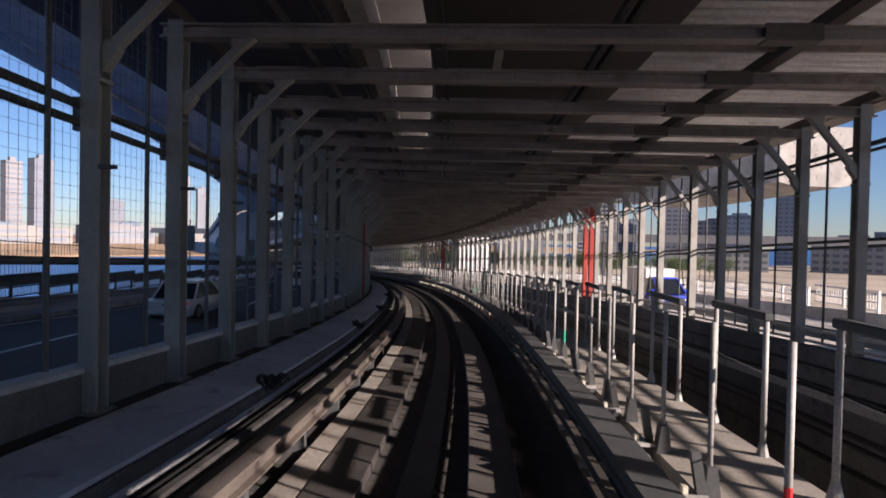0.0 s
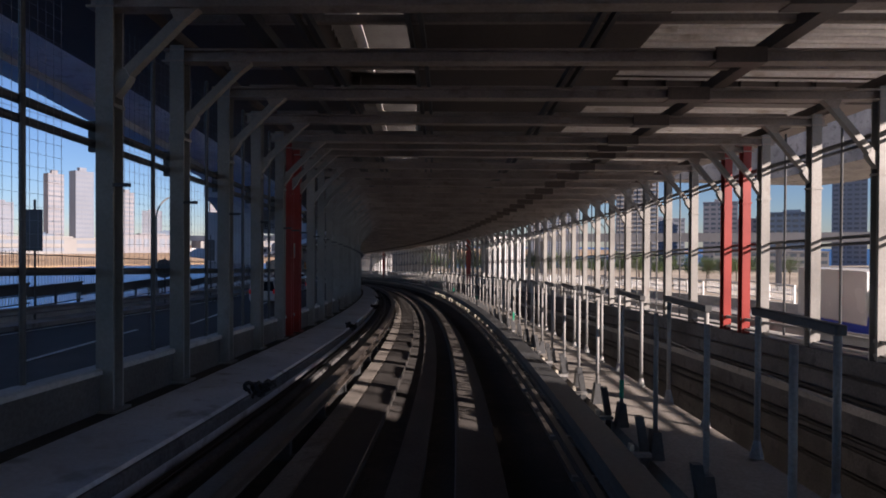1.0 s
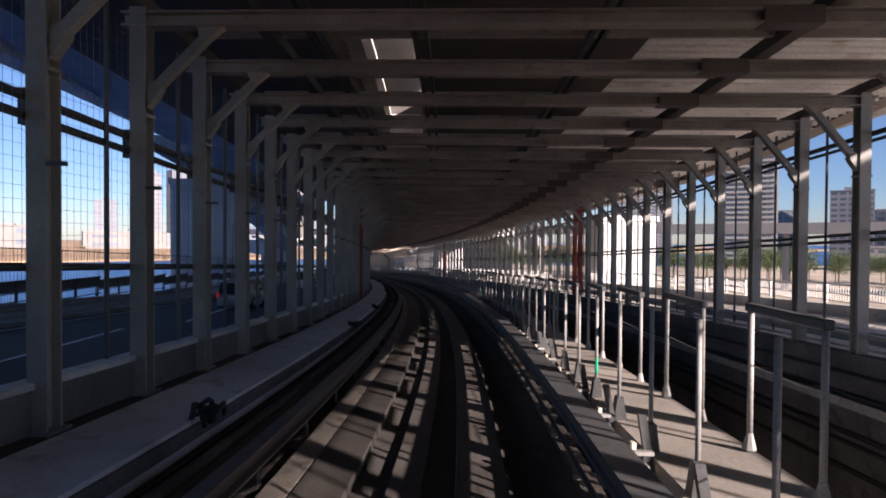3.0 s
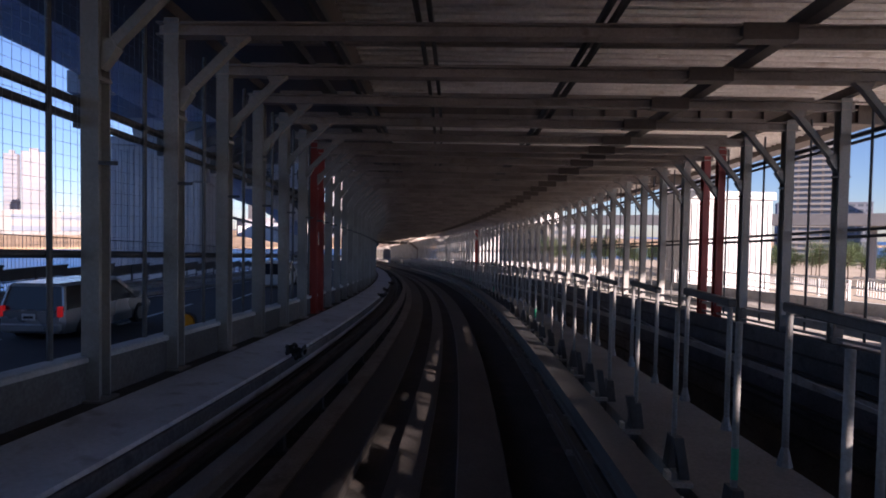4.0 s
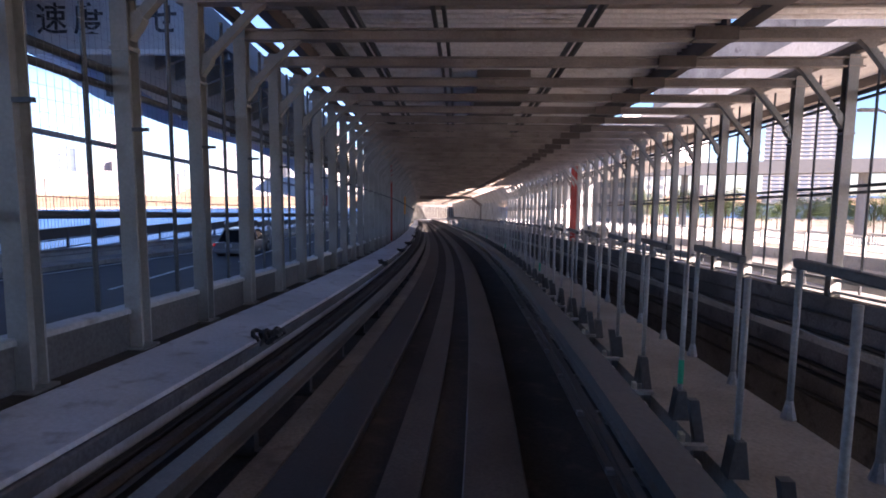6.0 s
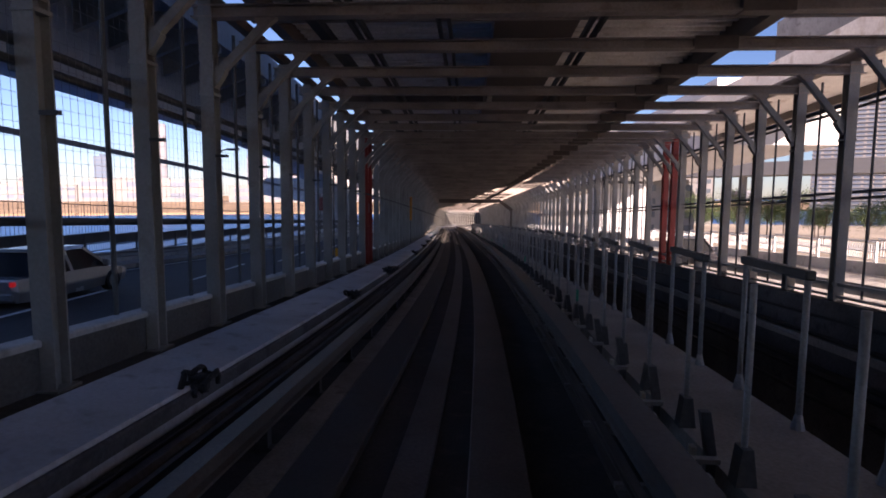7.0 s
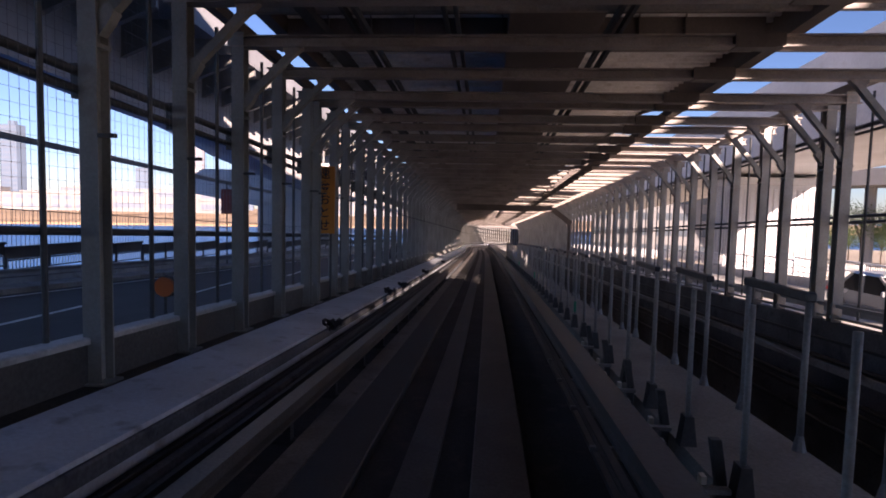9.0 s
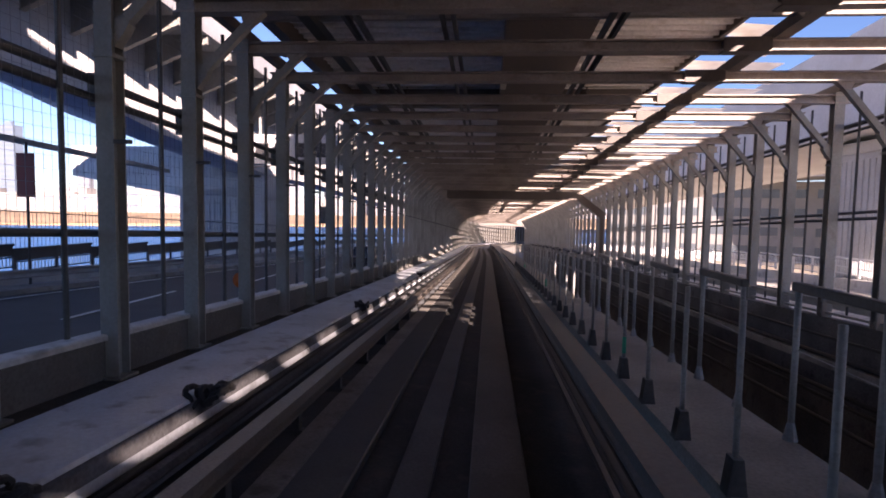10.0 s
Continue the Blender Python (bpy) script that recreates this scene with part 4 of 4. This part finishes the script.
# ---- vehicles ----
def vehicle(name, s, x, length, width, height, hood, paint, label, category, box_back=True, facing=1):
    """A car or van: lofted body, dark glass, four wheels and lamps. Its nose points along the road."""
    e = empty(name, station(s, x, 0.2) @ Matrix.Rotation(0 if facing > 0 else math.pi, 4, "Z"), label, category, "vehicles on the roads")
    L, W, H = length / 2, width / 2, height
    belt = H * 0.56
    # lower body: rings along y, rounded at nose and tail
    bm = bmesh.new()
    rings = []
    for y, wf, z0, z1 in ((-L, 0.86, 0.34, belt * 0.96), (-L + 0.12, 0.97, 0.24, belt), (-L * 0.5, 1.0, 0.2, belt), (L * 0.3, 1.0, 0.2, belt * 0.98), (L - hood * 0.4, 0.98, 0.22, belt * 0.86), (L - 0.12, 0.94, 0.25, belt * 0.74), (L, 0.82, 0.34, belt * 0.6)):
        w = W * wf
        rings.append([bm.verts.new(p) for p in ((-w * 0.94, y, z0), (w * 0.94, y, z0), (w, y, z0 + 0.25), (w, y, (z0 + z1) / 2), (w * 0.96, y, z1), (-w * 0.96, y, z1), (-w, y, (z0 + z1) / 2), (-w, y, z0 + 0.25))])
    for p, q in zip(rings, rings[1:]):
        for k in range(8):
            bm.faces.new((p[k], p[(k + 1) % 8], q[(k + 1) % 8], q[k]))
    bm.faces.new(rings[0][::-1])
    bm.faces.new(rings[-1])
    part("body", bm, paint, e, smooth=False)
    # cabin: glass block with a painted roof and pillars
    y0 = -L + (0.1 if box_back else length * 0.14)
    y1 = -L + (0.25 if box_back else length * 0.28)
    y3, y2 = L - hood * 0.85, L - hood - 0.75
    bm = bmesh.new()
    lo = [bm.verts.new(p) for p in ((-W * 0.94, y0, belt - 0.02), (W * 0.94, y0, belt - 0.02), (W * 0.94, y3, belt - 0.06), (-W * 0.94, y3, belt - 0.06))]
    hi = [bm.verts.new(p) for p in ((-W * 0.8, y1, H - 0.09), (W * 0.8, y1, H - 0.09), (W * 0.8, y2, H - 0.1), (-W * 0.8, y2, H - 0.1))]
    for k in range(4):
        bm.faces.new((lo[k], lo[(k + 1) % 4], hi[(k + 1) % 4], hi[k]))
    bm.faces.new(lo[::-1])
    bm.faces.new(hi)
    part("glass", bm, CAR_GLASS, e)
    bm = bmesh.new()
    prism(bm, [(-W * 0.8, H - 0.09), (W * 0.8, H - 0.09), (W * 0.7, H), (-W * 0.7, H)], y1 - 0.04, y2 + 0.05, "y")
    part("roof", bm, paint, e)
    for sx in (-1, 1):
        for ya, yb in ((y0, y1), (y3, y2), ((y0 + y3) / 2 - 0.1, (y1 + y2) / 2 - 0.1)):
            part("pillar", bar(bmesh.new(), (sx * W * 0.945, ya, belt - 0.04), (sx * W * 0.805, yb, H - 0.08), 0.09, 0.05, (1, 0, 0)), paint, e)
        for y in (-L + length * 0.2, L - length * 0.19):
            wheel = part("wheel", beam(bmesh.new(), (sx * (W - 0.2), y, 0.31), (sx * (W + 0.015), y, 0.31), 0.31, 18), RUBBER, e)
            part("rim", beam(bmesh.new(), (sx * (W + 0.005), y, 0.31), (sx * (W + 0.03), y, 0.31), 0.2, 14), GALV, wheel)
        part("tail_lamp", box(bmesh.new(), sx * W * 0.86 - 0.05, sx * W * 0.86 + 0.05, -L - 0.02, -L + 0.1, belt * 0.8, belt * (1.12 if box_back else 0.95), 0.015), TAIL, e)
        part("head_lamp", box(bmesh.new(), sx * W * 0.7 - 0.16, sx * W * 0.7 + 0.16, L - 0.14, L - 0.01, belt * 0.52, belt * 0.7, 0.02), INSUL, e)
        part("mirror", box(bmesh.new(), sx * (W + 0.1) - 0.09, sx * (W + 0.1) + 0.09, y3 - 0.35, y3 - 0.25, belt, belt + 0.17, 0.02), paint, e)
    part("bumper", box(bmesh.new(), -W * 0.88, W * 0.88, -L - 0.04, -L + 0.1, 0.3, 0.5, 0.03), paint, e)
    part("number_plate", box(bmesh.new(), -0.17, 0.17, -L - 0.06, -L - 0.041, 0.6, 0.77), WHITE_PAINT, e)
    part("plate_bar", box(bmesh.new(), -0.12, 0.12, -L - 0.07, -L - 0.06, 0.65, 0.71), SIGN_INK, e)
    return e


vehicle("minivan", 103.2, -11.3, 4.7, 1.8, 1.85, 0.9, PEARL, "white minivan with lit tail lamps driving on the road", "minivan")
vehicle("station_wagon", 57.3, -11.2, 4.6, 1.78, 1.65, 1.0, PEARL, "white estate car on the shaded road", "car")
vehicle("car", 24.0, -11.2, 4.4, 1.72, 1.5, 1.1, PEARL, "white car with red tail lamps on the road", "car", False)
vehicle("hatchback", 79.0, -11.0, 4.3, 1.72, 1.52, 1.0, SILVER, "silver hatchback on the shaded road", "car")
vehicle("car", 125.2, -12.2, 4.5, 1.74, 1.48, 1.15, SILVER, "silver car on the shaded road", "car", False)
vehicle("car", 196.0, -8.6, 4.3, 1.7, 1.5, 1.1, DARK_CAR, "dark car far along the road", "car", False)
truck = vehicle("truck", 32.5, 12.5, 4.7, 1.7, 1.85, 0.45, BLUE_CAR, "blue truck with a white cargo box on the road", "truck", True, -1)
part("cargo_box", box(bmesh.new(), -0.88, 0.88, -2.45, 0.5, 0.75, 2.3, 0.03), PEARL, truck)
vehicle("car", 142.5, 12.6, 4.5, 1.74, 1.48, 1.15, DARK_CAR, "dark car on the road beyond the posts", "car", False, -1)
vehicle("car", 160.5, 13.2, 4.5, 1.74, 1.48, 1.15, SILVER, "silver car on the road beyond the posts", "car", False, -1)

# ---- land, water and the city ----
WATER_Z = -16.0
bm = bmesh.new()
bmesh.ops.create_grid(bm, x_segments=2, y_segments=2, size=4000)
for v in bm.verts:
    v.co.z = WATER_Z
water = tagged(part("water", bm, WATER), "blue rippled river water", "water", "", "structure")


def out_at(s, lat, z=0.0):
    p = spot(s, lat, 0)
    return Vector((p.x, p.y, z))


# land on the right-hand side: one sheet from the road's edge to the horizon
bm = bmesh.new()
near = [bm.verts.new(out_at(s, 19.5, -14.0)) for s in np.arange(-40, 400, 10.0)]
far = [bm.verts.new(Vector((2500, v.co.y * 6 - 200, -14.0))) for v in near]
for k in range(len(near) - 1):
    bm.faces.new((near[k], near[k + 1], far[k + 1], far[k]))
tagged(part("ground", bm, LAND), "dusty open ground beyond the bridge", "ground", "", "structure")

BANK_YAW = radians(60)
BANK = Matrix.Translation(Vector((-40, 70, 0))) @ Matrix.Rotation(BANK_YAW, 4, "Z")


def bank(x, y, z=0.0):
    """Places across the river: y metres out over the water, x along the far bank."""
    return BANK @ Vector((x, y, z))


bm = bmesh.new()
rows = [(420, WATER_Z - 1), (424, WATER_Z + 1.2), (520, WATER_Z + 2.0), (700, WATER_Z + 3.5), (3000, WATER_Z + 5)]
prev = None
for y, z in rows:
    cur = [bm.verts.new(bank(x, y + 5 * math.sin(x * 0.02) + 3 * math.sin(x * 0.071), z)) for x in range(-1500, 1501, 50)]
    if prev:
        for k in range(len(cur) - 1):
            bm.faces.new((prev[k], prev[k + 1], cur[k + 1], cur[k]))
    prev = cur
tagged(part("far_bank", bm, SAND), "ochre sandy bank across the river", "river bank", "", "structure")


def block(name, m, w, d, h, wall, storeys, bays, label, category, roof=True, group="buildings across the river", glass=None):
    """A building with storeys: body, roof edge and window bands that are recessed strips of glass."""
    e = empty(name, m, label, category, group)
    part("wall", box(bmesh.new(), -w / 2, w / 2, -d / 2, d / 2, -4, h), wall, e)
    if roof:
        part("roof", box(bmesh.new(), -w / 2 - 0.3, w / 2 + 0.3, -d / 2 - 0.3, d / 2 + 0.3, h, h + 0.8), wall, e)
        part("plant_room", box(bmesh.new(), -w * 0.18, w * 0.2, -d * 0.2, d * 0.2, h + 0.8, h + 0.8 + max(2.0, h * 0.05)), wall, e)
    if storeys:
        bm = bmesh.new()
        sh = h / storeys
        for k in range(storeys):
            for j in range(bays):
                x = -w / 2 + (j + 0.5) * w / bays
                box(bm, x - w / bays * 0.34, x + w / bays * 0.34, -d / 2 - 0.05, -d / 2 + 0.1, k * sh + sh * 0.35, k * sh + sh * 0.8)
        tagged(part("window", bm, glass or CITY_GLASS, e), kind="stuff")
    return e


rnd = random.Random(11)
BASE = WATER_Z + 3.5
# long low white sheds on the bank
for x, w, h in ((-470, 60, 9), (-390, 80, 12), (-300, 66, 9), (-215, 90, 13), (-110, 70, 10), (-30, 95, 14), (75, 80, 10), (160, 60, 13), (240, 90, 9), (345, 70, 12), (430, 90, 10)):
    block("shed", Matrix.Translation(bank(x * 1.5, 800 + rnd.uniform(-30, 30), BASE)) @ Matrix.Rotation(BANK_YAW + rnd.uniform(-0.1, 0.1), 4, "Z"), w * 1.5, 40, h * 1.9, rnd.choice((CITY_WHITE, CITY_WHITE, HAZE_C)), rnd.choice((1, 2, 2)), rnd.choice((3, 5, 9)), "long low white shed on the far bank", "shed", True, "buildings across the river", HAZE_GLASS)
# towers far behind, distance haze painted into their wall colours
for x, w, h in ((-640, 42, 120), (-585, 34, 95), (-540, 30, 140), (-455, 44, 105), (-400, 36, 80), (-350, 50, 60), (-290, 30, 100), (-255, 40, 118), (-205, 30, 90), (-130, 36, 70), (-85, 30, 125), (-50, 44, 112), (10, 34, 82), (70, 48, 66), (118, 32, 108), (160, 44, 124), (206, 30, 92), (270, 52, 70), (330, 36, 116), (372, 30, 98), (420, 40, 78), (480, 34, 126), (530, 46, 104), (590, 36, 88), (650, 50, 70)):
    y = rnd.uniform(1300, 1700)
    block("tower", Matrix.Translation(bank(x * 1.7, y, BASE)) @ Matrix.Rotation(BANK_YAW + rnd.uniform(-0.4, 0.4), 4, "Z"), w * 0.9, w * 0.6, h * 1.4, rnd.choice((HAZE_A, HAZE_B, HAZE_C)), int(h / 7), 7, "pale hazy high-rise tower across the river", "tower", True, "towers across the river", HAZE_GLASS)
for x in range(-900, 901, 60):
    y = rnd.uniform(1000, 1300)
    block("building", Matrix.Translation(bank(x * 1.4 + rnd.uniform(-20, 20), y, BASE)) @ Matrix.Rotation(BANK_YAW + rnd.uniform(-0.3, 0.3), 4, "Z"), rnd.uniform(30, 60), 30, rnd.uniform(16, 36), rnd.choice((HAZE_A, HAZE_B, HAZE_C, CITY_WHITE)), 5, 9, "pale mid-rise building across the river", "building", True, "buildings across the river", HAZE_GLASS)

# trees along the far bank: rows of low clumps
def leaf_cloud(seed, count, rx, ry, rz, leaf):
    """A crown of many small leaf quads with gaps."""
    r = random.Random(seed)
    bm = bmesh.new()
    hubs = [Vector((r.uniform(-0.75, 0.75) * rx, r.uniform(-0.75, 0.75) * ry, r.uniform(-0.6, 0.6) * rz)) for _ in range(22)]
    for _ in range(count):
        h = r.choice(hubs)
        p = h + Vector((r.gauss(0, 0.22) * rx, r.gauss(0, 0.22) * ry, r.gauss(0, 0.2) * rz))
        u = Vector((r.gauss(0, 1), r.gauss(0, 1), r.gauss(0, 1))).normalized()
        v = u.orthogonal().normalized()
        w = u.cross(v)
        a = leaf * r.uniform(0.6, 1.3)
        bm.faces.new([bm.verts.new(p + v * a * i + w * a * j * 0.6) for i, j in ((-1, 0), (0, -1), (1, 0), (0, 1))])
    return bm


def tree(seed, height, spread):
    r = random.Random(seed)
    e = empty("tree", Matrix(), "broad green tree beyond the road", "tree", "trees beside the road")
    bm = bmesh.new()
    tube_along(bm, [Vector((0, 0, -0.3)), Vector((0.1, 0, height * 0.25)), Vector((0, 0.15, height * 0.5)), Vector((0.1, 0.1, height * 0.8))], 0.16, 7)
    part("trunk", bm, BARK, e)
    for k in range(5):
        a = k * 1.26 + r.uniform(0, 0.6)
        part("limb", tube_along(bmesh.new(), [Vector((0.05, 0.05, height * 0.4)), Vector((math.cos(a) * spread * 0.3, math.sin(a) * spread * 0.3, height * 0.6)), Vector((math.cos(a) * spread * 0.6, math.sin(a) * spread * 0.6, height * 0.78))], 0.06, 5), BARK, e)
    cloud = leaf_cloud(seed, 4200, spread, spread, height * 0.34, 0.13)
    crown = part("crown", cloud, r.choice((LEAF_A, LEAF_B)), e)
    crown.matrix_basis = Matrix.Translation((0, 0, height * 0.68))
    return e


protos = [tree(5, 11.5, 3.6), tree(8, 10.4, 3.2), tree(13, 12.4, 4.0)]
n = 0
for k in range(66):
    px = -84 + k * 2.3 + rnd.uniform(-1.5, 1.5)
    m = Matrix.Translation((px, 300 + 16 * math.sin(k * 2.1) + rnd.uniform(-10, 10), -14.0)) @ Matrix.Rotation(k * 1.7, 4, "Z") @ Matrix.Scale(rnd.uniform(0.85, 1.1), 4)
    if n < 3:
        protos[n].matrix_world = m
    else:
        copy_thing(protos[n % 3], m)
    n += 1

# apartment towers and low buildings beyond the road
def apartment(x, y, w, d, h, turn, wall, label):
    e = empty("apartment_tower", Matrix.Translation((x, y, -14)) @ Matrix.Rotation(radians(turn), 4, "Z"), label, "apartment tower", "apartment towers")
    part("wall", box(bmesh.new(), -w / 2, w / 2, -d / 2, d / 2, 0, h), wall, e)
    part("roof", box(bmesh.new(), -w / 2 - 0.4, w / 2 + 0.4, -d / 2 - 0.4, d / 2 + 0.4, h, h + 1.2), wall, e)
    part("plant_room", box(bmesh.new(), -w * 0.2, w * 0.15, -d * 0.2, d * 0.2, h + 1.2, h + 5), wall, e)
    rise = 3.1 if h < 80 else 4.1
    floors = int(h / rise)
    cols = max(4, int(w / (5.5 if h < 80 else 8)))
    win = slab = None
    for k in range(floors):
        z = 1.0 + k * rise
        if slab is None:
            slab = part("balcony", box(bmesh.new(), -w / 2 + 0.5, w / 2 - 0.5, -d / 2 - 1.2, -d / 2, 0, 1.15), CITY_WHITE, e)
            slab.matrix_basis = Matrix.Translation((0, 0, z))
        else:
            again(slab, e, Matrix.Translation((0, 0, z)))
        for j in range(cols):
            p = Matrix.Translation((-w / 2 + (j + 0.5) * w / cols, -d / 2 - 0.02, z + 1.15))
            if win is None:
                win = part("window", box(bmesh.new(), -w / cols * 0.38, w / cols * 0.38, -0.05, 0.05, 0, 1.7), HAZE_GLASS, e)
                win.matrix_basis = p
            else:
                again(win, e, p)
    return e


apartment(-66, 800, 66, 30, 108, 3, APT_A, "grey-beige apartment tower with rows of balconies")
apartment(21, 458, 28, 20, 70, -4, APT_A, "grey-beige apartment tower with rows of balconies")
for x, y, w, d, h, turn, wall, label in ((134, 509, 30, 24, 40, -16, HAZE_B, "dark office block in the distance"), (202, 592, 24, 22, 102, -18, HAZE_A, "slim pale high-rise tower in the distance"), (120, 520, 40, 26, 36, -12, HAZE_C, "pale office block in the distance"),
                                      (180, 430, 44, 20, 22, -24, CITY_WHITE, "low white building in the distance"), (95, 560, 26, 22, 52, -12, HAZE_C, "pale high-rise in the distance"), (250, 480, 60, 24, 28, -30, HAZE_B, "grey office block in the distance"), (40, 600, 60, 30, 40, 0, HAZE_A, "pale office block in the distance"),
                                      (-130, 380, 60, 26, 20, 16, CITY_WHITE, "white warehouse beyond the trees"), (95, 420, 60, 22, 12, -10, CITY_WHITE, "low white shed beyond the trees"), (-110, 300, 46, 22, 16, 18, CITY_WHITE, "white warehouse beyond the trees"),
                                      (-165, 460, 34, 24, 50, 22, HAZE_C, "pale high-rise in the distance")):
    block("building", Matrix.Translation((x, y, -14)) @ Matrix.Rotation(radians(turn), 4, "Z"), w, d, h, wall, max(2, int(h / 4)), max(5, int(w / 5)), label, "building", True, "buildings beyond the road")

# an elevated road far on the right
e = empty("viaduct", Matrix(), "pale elevated road on columns in the distance", "viaduct")
part("deck", bar(bmesh.new(), (330, 190, 4.0), (-260, 330, 4.0), 12, 1.8), CITY_WHITE, e)
part("barrier", bar(bmesh.new(), (330, 184, 5.6), (-260, 324, 5.6), 0.3, 1.4), CITY_WHITE, e)
for k in range(14):
    t = (k + 0.5) / 14
    part("column", beam(bmesh.new(), (330 - 590 * t, 190 + 140 * t, -14), (330 - 590 * t, 190 + 140 * t, 3.2), 1.0, 10), CITY_WHITE, e)
